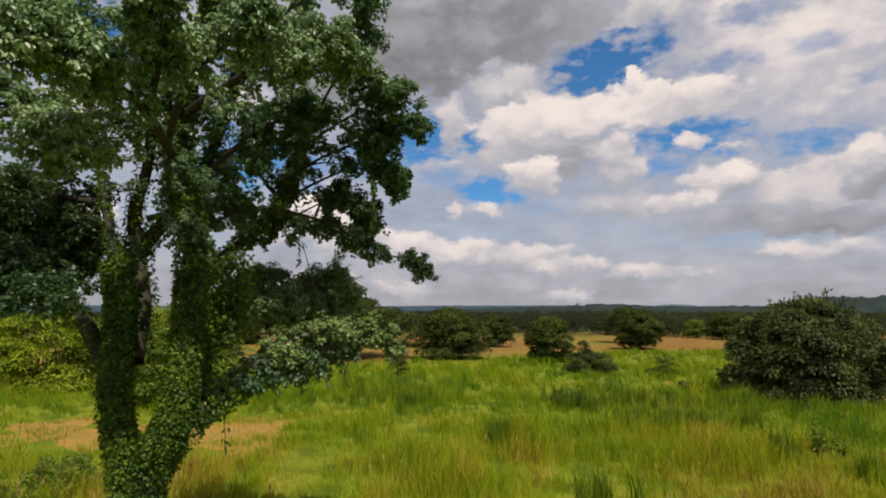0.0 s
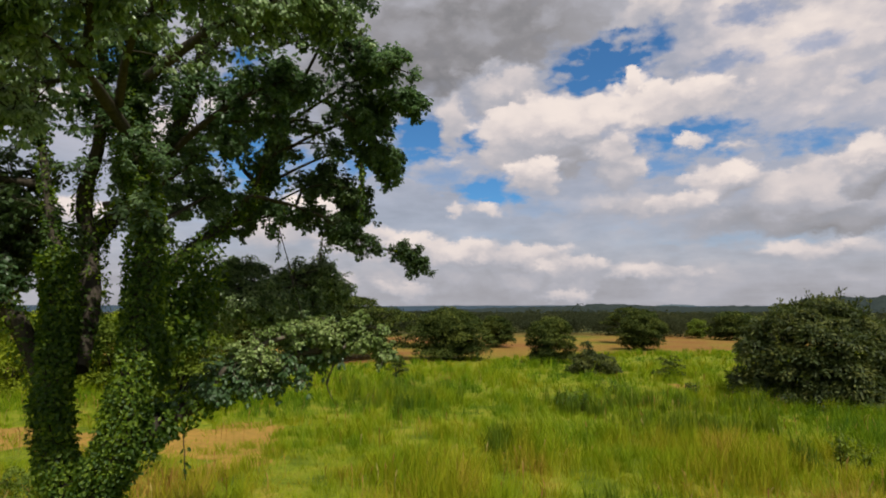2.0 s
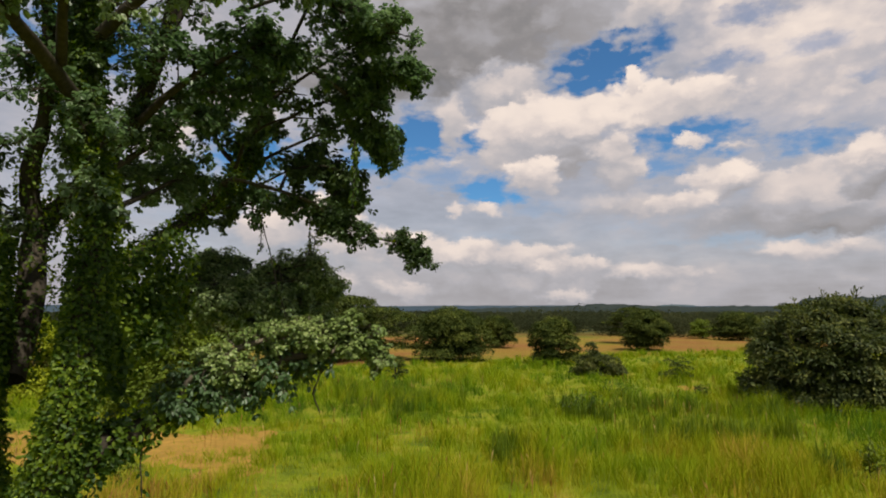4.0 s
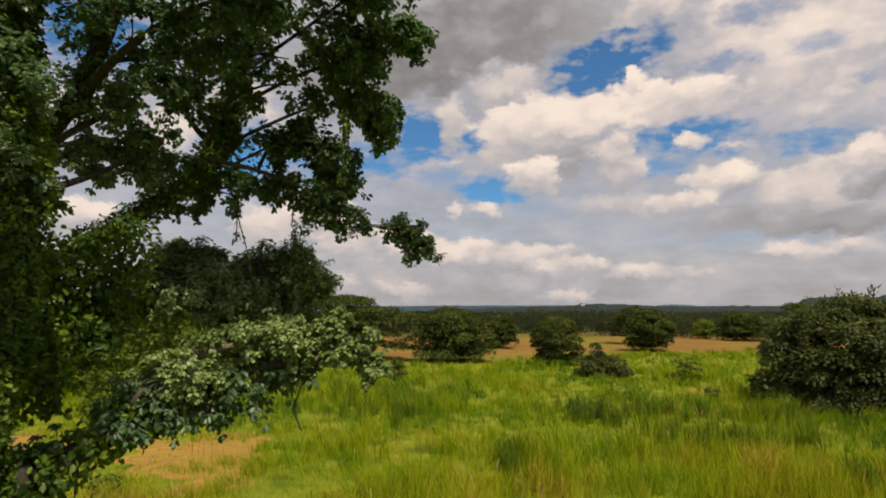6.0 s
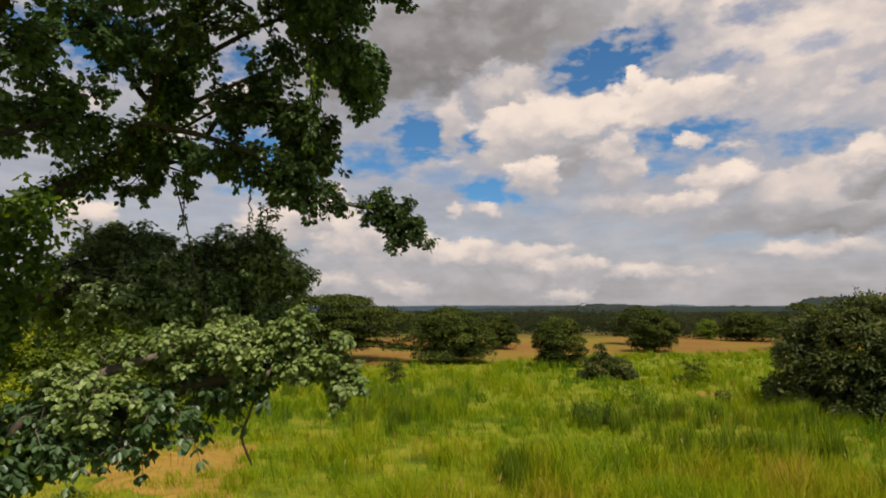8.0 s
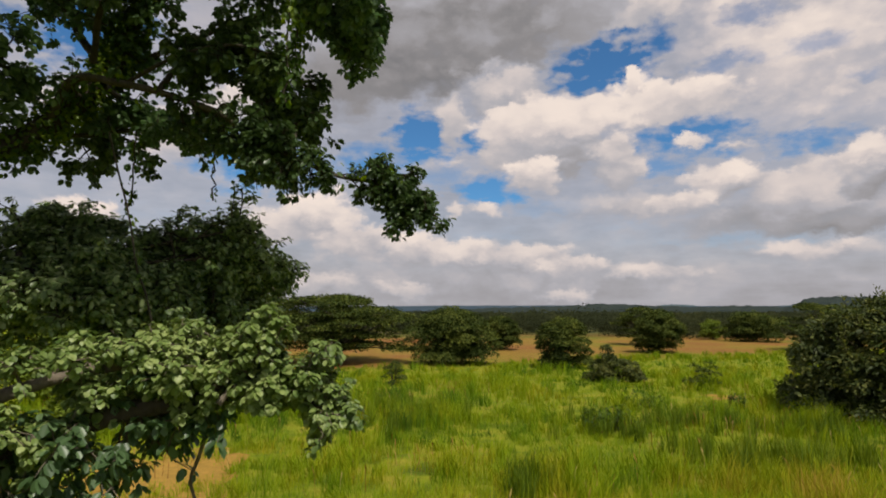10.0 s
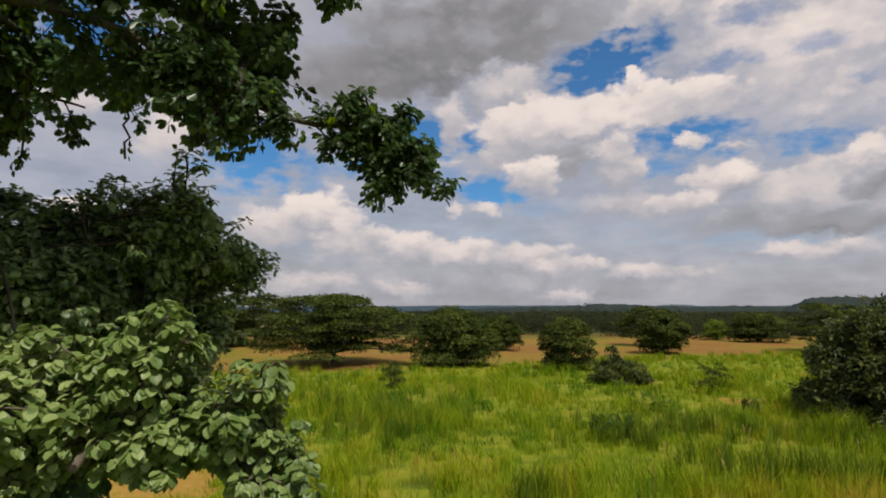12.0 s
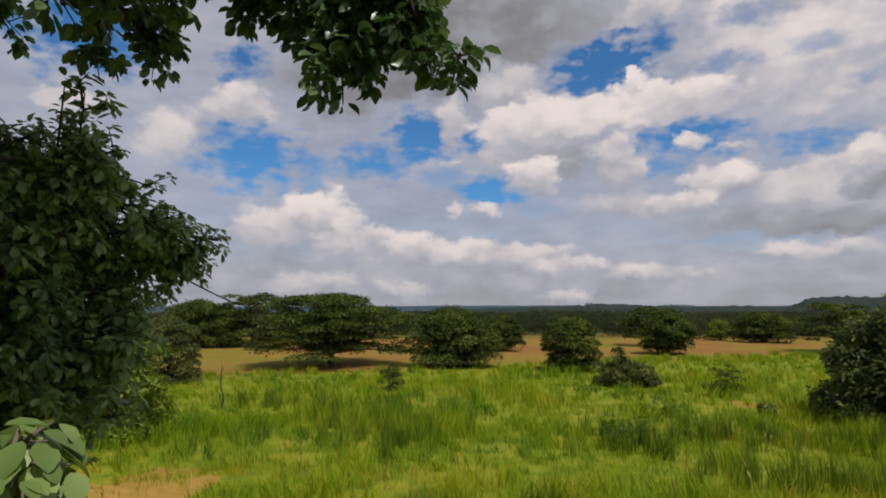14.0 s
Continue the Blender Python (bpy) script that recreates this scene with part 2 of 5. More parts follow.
def bark_material(name, dark, light, scale=6.0):
    m, nt, N, K = material(name)
    co = N("ShaderNodeTexCoord").outputs["Object"]
    mp = N("ShaderNodeMapping")
    mp.inputs["Scale"].default_value = (1, 1, 0.25)
    K(co, mp.inputs[0])
    n1 = noise_node(N, K, mp.outputs[0], scale * 3, 6, 0.65)
    n2 = noise_node(N, K, co, scale * 0.3, 3)
    a = N("ShaderNodeMath")
    a.operation = "MULTIPLY_ADD"
    K(n1, a.inputs[0])
    a.inputs[1].default_value = 0.7
    b = N("ShaderNodeMath")
    b.operation = "MULTIPLY"
    K(n2, b.inputs[0])
    b.inputs[1].default_value = 0.35
    K(b.outputs[0], a.inputs[2])
    r = ramp_node(N, [(0.32, dark), (0.72, light)])
    K(a.outputs[0], r.inputs[0])
    p = N("ShaderNodeBsdfPrincipled")
    K(r.outputs[0], p.inputs["Base Color"])
    p.inputs["Roughness"].default_value = 0.9
    p.inputs["Specular IOR Level"].default_value = 0.15
    bump = N("ShaderNodeBump")
    bump.inputs["Strength"].default_value, bump.inputs["Distance"].default_value = 0.8, 0.03
    K(n1, bump.inputs["Height"])
    K(bump.outputs[0], p.inputs["Normal"])
    K(p.outputs[0], N("ShaderNodeOutputMaterial").inputs[0])
    return m


def ground_material():
    """Meadow soil under the grass, dry orange pasture further out, and dark woodland floor past it."""
    m, nt, N, K = material("ground")
    geo = N("ShaderNodeNewGeometry")
    pos = geo.outputs["Position"]
    big, small, tiny = noise_node(N, K, pos, 0.06, 4), noise_node(N, K, pos, 0.7, 5), noise_node(N, K, pos, 9.0, 5, 0.7)
    meadow = ramp_node(N, [(0.30, (0.072, 0.105, 0.008)), (0.50, (0.17, 0.208, 0.011)), (0.74, (0.28, 0.225, 0.030))])
    K(small, meadow.inputs[0])
    pasture = ramp_node(N, [(0.36, (0.15, 0.145, 0.015)), (0.47, (0.22, 0.145, 0.026)), (0.60, (0.22, 0.105, 0.030))])
    K(big, pasture.inputs[0])
    sep = N("ShaderNodeSeparateXYZ")
    K(pos, sep.inputs[0])
    edge = N("ShaderNodeMath")
    edge.operation = "MULTIPLY_ADD"
    K(big, edge.inputs[0])
    edge.inputs[1].default_value = 20.0
    slant = N("ShaderNodeMath")
    slant.operation = "MULTIPLY_ADD"
    K(sep.outputs[0], slant.inputs[0])
    slant.inputs[1].default_value = -0.42
    K(sep.outputs[1], slant.inputs[2])
    K(slant.outputs[0], edge.inputs[2])
    f1 = N("ShaderNodeMapRange")
    f1.inputs["From Min"].default_value, f1.inputs["From Max"].default_value = 74.0, 79.0
    K(edge.outputs[0], f1.inputs[0])
    f2 = N("ShaderNodeMapRange")
    f2.inputs["From Min"].default_value, f2.inputs["From Max"].default_value = 118.0, 150.0
    K(sep.outputs[1], f2.inputs[0])
    m1, m2 = N("ShaderNodeMix"), N("ShaderNodeMix")
    m1.data_type = m2.data_type = "RGBA"
    K(f1.outputs[0], m1.inputs[0])
    K(meadow.outputs[0], m1.inputs[6])
    K(pasture.outputs[0], m1.inputs[7])
    K(f2.outputs[0], m2.inputs[0])
    K(m1.outputs[2], m2.inputs[6])
    floor = ramp_node(N, [(0.42, (0.035, 0.05, 0.02)), (0.62, (0.15, 0.135, 0.035))])
    K(big, floor.inputs[0])
    K(floor.outputs[0], m2.inputs[7])
    hs = N("ShaderNodeHueSaturation")
    vr = N("ShaderNodeMapRange")
    vr.inputs["From Min"].default_value, vr.inputs["From Max"].default_value = 0.3, 0.7
    vr.inputs["To Min"].default_value, vr.inputs["To Max"].default_value = 0.65, 1.3
    K(tiny, vr.inputs[0])
    K(vr.outputs[0], hs.inputs["Value"])
    K(m2.outputs[2], hs.inputs["Color"])
    p = N("ShaderNodeBsdfPrincipled")
    p.inputs["Roughness"].default_value = 0.95
    p.inputs["Specular IOR Level"].default_value = 0.1
    K(hs.outputs[0], p.inputs["Base Color"])
    bump = N("ShaderNodeBump")
    bump.inputs["Strength"].default_value, bump.inputs["Distance"].default_value = 0.7, 0.12
    K(tiny, bump.inputs["Height"])
    K(bump.outputs[0], p.inputs["Normal"])
    K(p.outputs[0], N("ShaderNodeOutputMaterial").inputs[0])
    return m


def grass_material():
    m, nt, N, K = material("grass")
    geo = N("ShaderNodeNewGeometry")
    pos = geo.outputs["Position"]
    sep = N("ShaderNodeSeparateXYZ")
    K(pos, sep.inputs[0])
    flat = N("ShaderNodeCombineXYZ")
    K(sep.outputs[0], flat.inputs[0])
    K(sep.outputs[1], flat.inputs[1])
    patch, mid = noise_node(N, K, flat.outputs[0], 0.13, 3), noise_node(N, K, flat.outputs[0], 0.75, 3)
    s = N("ShaderNodeMath")
    s.operation = "MULTIPLY_ADD"
    K(patch, s.inputs[0])
    s.inputs[1].default_value = 1.3
    s2 = N("ShaderNodeMath")
    s2.operation = "MULTIPLY_ADD"
    K(mid, s2.inputs[0])
    s2.inputs[1].default_value = 1.2
    s3 = N("ShaderNodeMath")
    s3.operation = "MULTIPLY_ADD"
    K(geo.outputs["Random Per Island"], s3.inputs[0])
    s3.inputs[1].default_value, s3.inputs[2].default_value = 0.20, -0.86
    K(s3.outputs[0], s2.inputs[2])
    dry = N("ShaderNodeMapRange")
    dry.inputs["From Min"].default_value, dry.inputs["From Max"].default_value = 13.0, 32.0
    dry.inputs["To Min"].default_value, dry.inputs["To Max"].default_value = 0.25, -0.06
    K(sep.outputs[1], dry.inputs[0])
    s4 = N("ShaderNodeMath")
    K(s2.outputs[0], s4.inputs[0])
    K(dry.outputs[0], s4.inputs[1])
    K(s4.outputs[0], s.inputs[2])
    r = ramp_node(N, [(0.08, (0.036, 0.092, 0.010)), (0.24, (0.100, 0.190, 0.007)), (0.42, (0.193, 0.280, 0.006)), (0.58, (0.246, 0.298, 0.006)), (0.76, (0.33, 0.305, 0.014)), (0.97, (0.40, 0.23, 0.05))])
    K(s.outputs[0], r.inputs[0])
    p = N("ShaderNodeBsdfPrincipled")
    K(r.outputs[0], p.inputs["Base Color"])
    p.inputs["Roughness"].default_value = 0.7
    p.inputs["Specular IOR Level"].default_value = 0.1
    t = N("ShaderNodeBsdfTranslucent")
    K(r.outputs[0], t.inputs[0])
    mix = N("ShaderNodeMixShader")
    mix.inputs[0].default_value = 0.35
    K(p.outputs[0], mix.inputs[1])
    K(t.outputs[0], mix.inputs[2])
    K(mix.outputs[0], N("ShaderNodeOutputMaterial").inputs[0])
    return m


def hill_material(name, dark, light, scale):
    m, nt, N, K = material(name)
    pos = N("ShaderNodeNewGeometry").outputs["Position"]
    n = noise_node(N, K, pos, scale, 6, 0.7)
    r = ramp_node(N, [(0.32, dark), (0.70, light)])
    K(n, r.inputs[0])
    p = N("ShaderNodeBsdfPrincipled")
    K(r.outputs[0], p.inputs["Base Color"])
    p.inputs["Roughness"].default_value = 1.0
    p.inputs["Specular IOR Level"].default_value = 0.0
    bump = N("ShaderNodeBump")
    bump.inputs["Strength"].default_value, bump.inputs["Distance"].default_value = 1.0, 6.0
    K(n, bump.inputs["Height"])
    K(bump.outputs[0], p.inputs["Normal"])
    K(p.outputs[0], N("ShaderNodeOutputMaterial").inputs[0])
    return m


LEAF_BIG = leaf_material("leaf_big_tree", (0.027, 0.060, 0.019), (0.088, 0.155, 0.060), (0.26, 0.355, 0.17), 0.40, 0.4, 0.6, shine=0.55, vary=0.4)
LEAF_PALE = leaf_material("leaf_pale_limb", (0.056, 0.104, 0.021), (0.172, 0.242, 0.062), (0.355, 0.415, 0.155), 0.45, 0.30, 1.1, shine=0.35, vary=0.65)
# Lit copy of the crown leaf: sunlight is put into its lighter colour.
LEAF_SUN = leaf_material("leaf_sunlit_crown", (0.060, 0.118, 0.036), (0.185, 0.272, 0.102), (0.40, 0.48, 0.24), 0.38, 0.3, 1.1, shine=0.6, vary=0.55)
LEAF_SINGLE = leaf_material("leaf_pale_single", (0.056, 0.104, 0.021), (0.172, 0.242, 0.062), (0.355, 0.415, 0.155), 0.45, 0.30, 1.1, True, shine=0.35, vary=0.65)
# Crown leaf lightened in colour to replace light the crown blocks.
LEAF_LIGHTENED = leaf_material("leaf_lightened_limb", (0.055, 0.100, 0.031), (0.163, 0.238, 0.082), (0.37, 0.445, 0.195), 0.38, 0.4, 0.9, shine=0.6, vary=0.75)
# Shaded copy of the crown leaf: the darkness of shade is in its colour.
LEAF_SHADE = leaf_material("leaf_crown_shade", (0.024, 0.048, 0.015), (0.064, 0.109, 0.036), (0.168, 0.228, 0.085), 0.36, 0.3, 0.8, vary=0.55, shine=0.6)
LEAF_IVY = leaf_material("leaf_ivy", (0.012, 0.032, 0.005), (0.058, 0.112, 0.013), (0.27, 0.36, 0.030), 0.5, 0.45, 1.3, vary=0.5, shine=0.3)
LEAF_LIME = leaf_material("leaf_lime_bush", (0.06, 0.095, 0.010), (0.20, 0.25, 0.016), (0.38, 0.40, 0.03), 0.7, 0.3, 0.5, vary=0.5, shine=0.1)
LEAF_BUSH = leaf_material("leaf_bush", (0.017, 0.028, 0.008), (0.052, 0.072, 0.018), (0.21, 0.215, 0.052), 0.60, 0.3, 0.6, vary=0.5, shine=0.22)
LEAF_FAR = leaf_material("leaf_far_tree", (0.015, 0.027, 0.006), (0.046, 0.067, 0.013), (0.185, 0.205, 0.036), 0.75, 0.2, 0.45, vary=0.45, shine=0.1)
# Far wood leaves are greyed and flattened to take in distance haze.
LEAF_WOOD = leaf_material("leaf_far_wood", (0.024, 0.032, 0.020), (0.046, 0.055, 0.027), (0.100, 0.102, 0.038), 0.9, 0.5, 0.035, vary=0.12, shine=0.0)
LEAF_SHRUB = leaf_material("leaf_shrub", (0.06, 0.095, 0.012), (0.125, 0.175, 0.020), (0.21, 0.25, 0.032), 0.65, 0.3, 0.6, vary=0.3, shine=0.15)
BARK_DARK = bark_material("bark_dark", (0.022, 0.019, 0.014), (0.085, 0.07, 0.05))
BARK_MID = bark_material("bark_mid", (0.035, 0.03, 0.022), (0.14, 0.115, 0.085))
BARK_LIGHT = bark_material("bark_light", (0.06, 0.05, 0.037), (0.21, 0.175, 0.13))
REED = leaf_material("reed_grass", (0.052, 0.088, 0.009), (0.108, 0.165, 0.010), (0.22, 0.26, 0.014), 0.6, 0.35, 0.5, vary=0.5, shine=0.2)
STRAW = leaf_material("dry_stalks", (0.15, 0.055, 0.018), (0.26, 0.15, 0.04), (0.46, 0.37, 0.13), 0.8, 0.3, 0.5, vary=0.7, shine=0.1)
GROUND, GRASS = ground_material(), grass_material()
SOIL = bark_material("soil", (0.18, 0.115, 0.018), (0.37, 0.215, 0.045), 0.9)
# Distance haze is mixed into these base colours as blue and paleness.
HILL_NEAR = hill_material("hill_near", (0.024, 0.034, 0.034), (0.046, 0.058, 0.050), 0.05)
HILL_HAZE = hill_material("hill_haze", (0.070, 0.100, 0.118), (0.105, 0.135, 0.135), 0.006)
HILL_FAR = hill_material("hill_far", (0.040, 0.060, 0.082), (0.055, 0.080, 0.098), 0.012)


# ---- mesh helpers ----
def link_mesh(name, verts, faces, mat, parent=None, smooth=False):
    me = bpy.data.meshes.new(name)
    if isinstance(faces, np.ndarray):
        k = faces.shape[1]
        me.vertices.add(len(verts))
        me.vertices.foreach_set("co", np.asarray(verts, dtype=np.float32).ravel())
        me.loops.add(faces.size)
        me.loops.foreach_set("vertex_index", faces.astype(np.int32).ravel())
        me.polygons.add(len(faces))
        me.polygons.foreach_set("loop_start", np.arange(0, faces.size, k, dtype=np.int32))
        me.update(calc_edges=True)
    else:
        me.from_pydata([tuple(v) for v in verts], [], faces)
    if smooth:
        me.polygons.foreach_set("use_smooth", np.ones(len(me.polygons), dtype=bool))
    me.materials.append(mat)
    ob = new(name, me)
    ob.parent = parent
    return ob


def thing(name, label, category, group="", kind=""):
    return tagged(new(name), label, category, group, kind)


def unit(v):
    return v / np.maximum(np.linalg.norm(v, axis=-1, keepdims=True), 1e-9)


def ball(rng, n):
    return unit(rng.normal(size=(n, 3)))


class Tubes:
    """Tapered round branches, gathered into one mesh."""

    def __init__(self, sides=6):
        self.sides, self.v, self.f, self.n = sides, [], [], 0

    def add(self, pts, radii, rng=None, rough=0.0):
        pts = np.asarray(pts, float)
        radii = np.asarray(radii, float)
        tan = unit(np.gradient(pts, axis=0))
        side = unit(np.cross(tan, np.array([0.31, 0.22, 0.13]) + 0.6 * np.abs(tan[:, ::-1])))
        up = np.cross(side, tan)
        k, m = self.sides, len(pts)
        ang = np.linspace(0, 2 * math.pi, k, endpoint=False)
        ring = np.cos(ang)[None, :, None] * side[:, None] + np.sin(ang)[None, :, None] * up[:, None]
        r = radii[:, None, None] * np.ones((m, k, 1))
        if rng is not None and rough:
            r = r * (1 + rough * rng.normal(size=(m, k, 1)))
        v = (pts[:, None] + ring * r).reshape(-1, 3)
        i, j = np.meshgrid(np.arange(m - 1), np.arange(k), indexing="ij")
        a, b = i * k + j, i * k + (j + 1) % k
        f = np.stack([a, b, b + k, a + k], -1).reshape(-1, 4) + self.n
        self.v.append(v)
        self.f.append(f)
        self.n += len(v)

    def link(self, name, mat, parent):
        return link_mesh(name, np.concatenate(self.v), np.concatenate(self.f), mat, parent, True)


def curve_points(ctrl, n):
    """A smooth line through control points."""
    c = np.asarray(ctrl, float)
    c = np.vstack([2 * c[0] - c[1], c, 2 * c[-1] - c[-2]])
    out = []
    for s in np.linspace(0, len(c) - 3 - 1e-6, n):
        i = int(s)
        t = s - i
        a, b, d, e = c[i:i + 4]
        out.append(0.5 * (2 * b + (d - a) * t + (2 * a - 5 * b + 4 * d - e) * t * t + (3 * b - a - 3 * d + e) * t ** 3))
    return np.array(out)


class Leaves:
    """Leaf places with their way, face and length."""

    def __init__(self):
        self.c, self.t, self.n, self.s = [], [], [], []

    def add(self, c, t, n, s):
        for lst, val in zip((self.c, self.t, self.n, self.s), (c, t, n, s)):
            lst.append(np.asarray(val, float))

    def arrays(self):
        return [np.concatenate(q) for q in (self.c, self.t, self.n, self.s)]

    def link(self, name, mat, parent, width=0.62, simple=False, curl=0.14, fine=False):
        c, t, n, s = self.arrays()
        return leaf_mesh(name, c, t, n, s, mat, parent, width, simple, curl, fine)


def leaf_mesh(name, c, t, n, s, mat, parent, width=0.62, simple=False, curl=0.14, fine=False):
    t = unit(t)
    w = unit(np.cross(n, t))
    n = np.cross(t, w)
    s = s[:, None]
    if fine:
        side = [(0.12, 0.24, 0.05), (0.40, 0.48, 0.10), (0.74, 0.42, 0.05), (0.94, 0.16, -0.5)]
        off = [(0, 0, 0), (0.34, 0, 0), (0.70, 0, -0.25), (1.0, 0, -1)] + side + [(a, -b, z) for a, b, z in side]
        quads = [(0, 1, 5, 4), (1, 2, 6, 5), (2, 3, 7, 6), (0, 8, 9, 1), (1, 9, 10, 2), (2, 10, 11, 3)]
    elif simple:
        off = [(0, 0, 0), (0.5, 0.5, 0.10), (1, 0, -0.06), (0.5, -0.5, 0.10)]
        quads = [(0, 1, 2, 3)]
    else:
        off = [(0, 0, 0), (0.26, 0.40, 0.07), (0.72, 0.46, 0.04), (1, 0, -1), (0.72, -0.46, 0.04), (0.26, -0.40, 0.07)]
        quads = [(0, 1, 2, 3), (0, 3, 4, 5)]
    vs = [c + s * (t * a + w * (b * width) + n * (z if z >= 0 else z * curl)) for a, b, z in off]
    k = len(off)
    v = np.stack(vs, 1).reshape(-1, 3)
    base = (np.arange(len(c)) * k)[:, None, None]
    f = (base + np.array(quads)[None]).reshape(-1, 4)
    return link_mesh(name, v, f, mat, parent, fine)


def spray(rng, path, wood, leaves, a=0.3, b=1.0, n=24, reach=1.0, twigs=8, per=10, size=0.075, up=0.25, droop=0.25, thick=0.016, flat=1.0, heart=None, hang=0.34, keep=None, lift=0.8):
    """Side branches, twigs and leaves along the stretch a to b of a limb."""
    m = len(path)
    tang = unit(np.gradient(path, axis=0))
    for _ in range(n):
        s = a + (b - a) * rng.random() ** 0.8
        i = min(int(s * (m - 1)), m - 1)
        d = ball(rng, 1)[0]
        d[2] = d[2] * flat
        d = unit(tang[i] * 0.7 + d + np.array([0, 0, up]))
        ln = reach * rng.uniform(0.45, 1.0)
        k = np.linspace(0, 1, 5)[:, None]
        pts = path[i] + d * ln * k - np.array([0, 0, droop * ln]) * k ** 2 + ball(rng, 5) * 0.06 * ln * k
        if keep is not None and not keep(pts[-1]):
            continue
        wood.add(pts, np.linspace(thick, 0.004, 5) * (0.6 + 0.5 * ln))
        for _ in range(twigs):
            q = rng.uniform(0.4, 1.0) * 4
            j = min(int(q), 3)
            p0 = pts[j] + (pts[j + 1] - pts[j]) * (q - j)
            td = unit(d * 0.6 + ball(rng, 1)[0] * 0.9 + np.array([0, 0, 0.05]))
            tl = reach * rng.uniform(0.16, 0.34) + 0.05
            p1 = p0 + td * tl - np.array([0, 0, 0.12 * tl])
            if keep is not None and not keep(p1):
                continue
            wood.add([p0, (p0 + p1) / 2 + np.array([0, 0, 0.03 * tl]), p1], [0.005, 0.004, 0.002])
            # leaves in whorls round the twig, spread out and hanging at the rim
            u = np.where(rng.random((per, 1)) < 0.62, rng.uniform(0.88, 1.02, (per, 1)), rng.uniform(0.35, 0.6, (per, 1)))
            o = ball(rng, per)
            o = unit(o - (o * td).sum(1, keepdims=True) * td * 0.8)
            c = p0 + (p1 - p0) * u + o * 0.016
            lt = unit(o * np.array([1, 1, 0.55]) + td * 0.35 + np.array([0, 0, -hang]) + ball(rng, per) * 0.22)
            face = np.array([0, 0, 1.0]) + td * 0.45 + d * 0.25
            if heart is not None:
                face = np.array([0, 0, lift]) + unit(p1 - heart) * 0.7
            ln_ = face + ball(rng, per) * 0.32 + o * max(0.0, hang - 0.34) * 1.6
            leaves.add(c, lt, ln_, 1.08 * size * rng.uniform(0.62, 1.15, per))


def climbers(rng, path, radii, leaves, per_m, size, depth=0.16):
    """Climbing leaves all over the face of a stem."""
    seg = np.linalg.norm(np.diff(path, axis=0), axis=1)
    n = int(per_m * seg.sum())
    s = rng.random(n) * (len(path) - 1.001)
    i = s.astype(int)
    p = path[i] + (path[i + 1] - path[i]) * (s - i)[:, None]
    tan = unit(path[i + 1] - path[i])
    o = ball(rng, n)
    o = unit(o - (o * tan).sum(1, keepdims=True) * tan)
    lump = 0.55 + 0.9 * np.abs(np.sin(p[:, 2] * 3.1 + np.arctan2(o[:, 1], o[:, 0]) * 2) * np.cos(p[:, 2] * 1.3 + o[:, 0] * 2))
    c = p + o * (np.asarray(radii)[i] + depth * lump * rng.random(n) ** 0.6)[:, None]
    t = unit(np.array([0, 0, -0.55]) + ball(rng, n) * 0.95 + o * 0.35)
    leaves.add(c, t, o * 0.8 + np.array([0, 0, 0.45]) + ball(rng, n) * 0.65, size * rng.uniform(0.6, 1.2, n))


def hanging_vine(rng, top, length, parent, per=60, size=0.06, name="vine", slant=0.0):
    k = np.linspace(0, 1, 9)[:, None]
    pts = np.asarray(top, float) + np.array([slant, 0, -length]) * k + ball(rng, 9) * 0.035 * k
    w = Tubes(5)
    w.add(pts, np.full(9, 0.008))
    stem = w.link(name, BARK_DARK, parent)
    lv = Leaves()
    s = rng.random(per) * 8
    i = np.minimum(s.astype(int), 7)
    c = pts[i] + (pts[i + 1] - pts[i]) * (s - i)[:, None] + ball(rng, per) * 0.045
    lv.add(c, ball(rng, per) * 0.6 + np.array([0, 0, -0.9]), ball(rng, per) + np.array([0, -0.5, 0.3]), size * rng.uniform(0.6, 1.2, per))
    lv.link("vine_leaves", LEAF_IVY, stem)
    return stem


def value_noise(x, y, scale, seed):
    """Smooth lattice noise between 0 and 1."""
    g = np.random.default_rng(seed).random((128, 128))
    x, y = x / scale + 64, y / scale + 64
    i, j = np.floor(x).astype(int), np.floor(y).astype(int)
    u, v = x - i, y - j
    u, v = u * u * (3 - 2 * u), v * v * (3 - 2 * v)
    i, j, i1, j1 = i % 128, j % 128, (i + 1) % 128, (j + 1) % 128
    return (g[i, j] * (1 - u) + g[i1, j] * u) * (1 - v) + (g[i, j1] * (1 - u) + g[i1, j1] * u) * v


# ---- ground, hills ----
def ground_height(x, y):
    return 0.22 * (value_noise(x, y, 7.0, 5) - 0.5) + 0.10 * (value_noise(x, y, 2.6, 6) - 0.5)


def ground_sheet():
    near = np.arange(-60, 140, 2.0)
    xs = np.concatenate([-np.geomspace(4800, 75, 26), np.arange(-70, 71, 2.0), np.geomspace(75, 4800, 26)])
    ys = np.concatenate([-np.geomspace(1500, 65, 16), near, np.geomspace(143, 4800, 34)])
    X, Y = np.meshgrid(xs, ys, indexing="ij")
    Z = ground_height(X, Y)
    Z = np.where((np.abs(X) < 72) & (Y > -62) & (Y < 142), Z, 0.0)
    v = np.stack([X, Y, Z], -1).reshape(-1, 3)
    i, j = np.meshgrid(np.arange(len(xs) - 1), np.arange(len(ys) - 1), indexing="ij")
    a = (i * len(ys) + j).ravel()
    f = np.stack([a, a + len(ys), a + len(ys) + 1, a + 1], -1)
    ob = link_mesh("ground", v, f, GROUND, None, True)
    tagged(ob, "grassy savanna ground with dry orange soil patches and pasture", "ground", kind="structure")


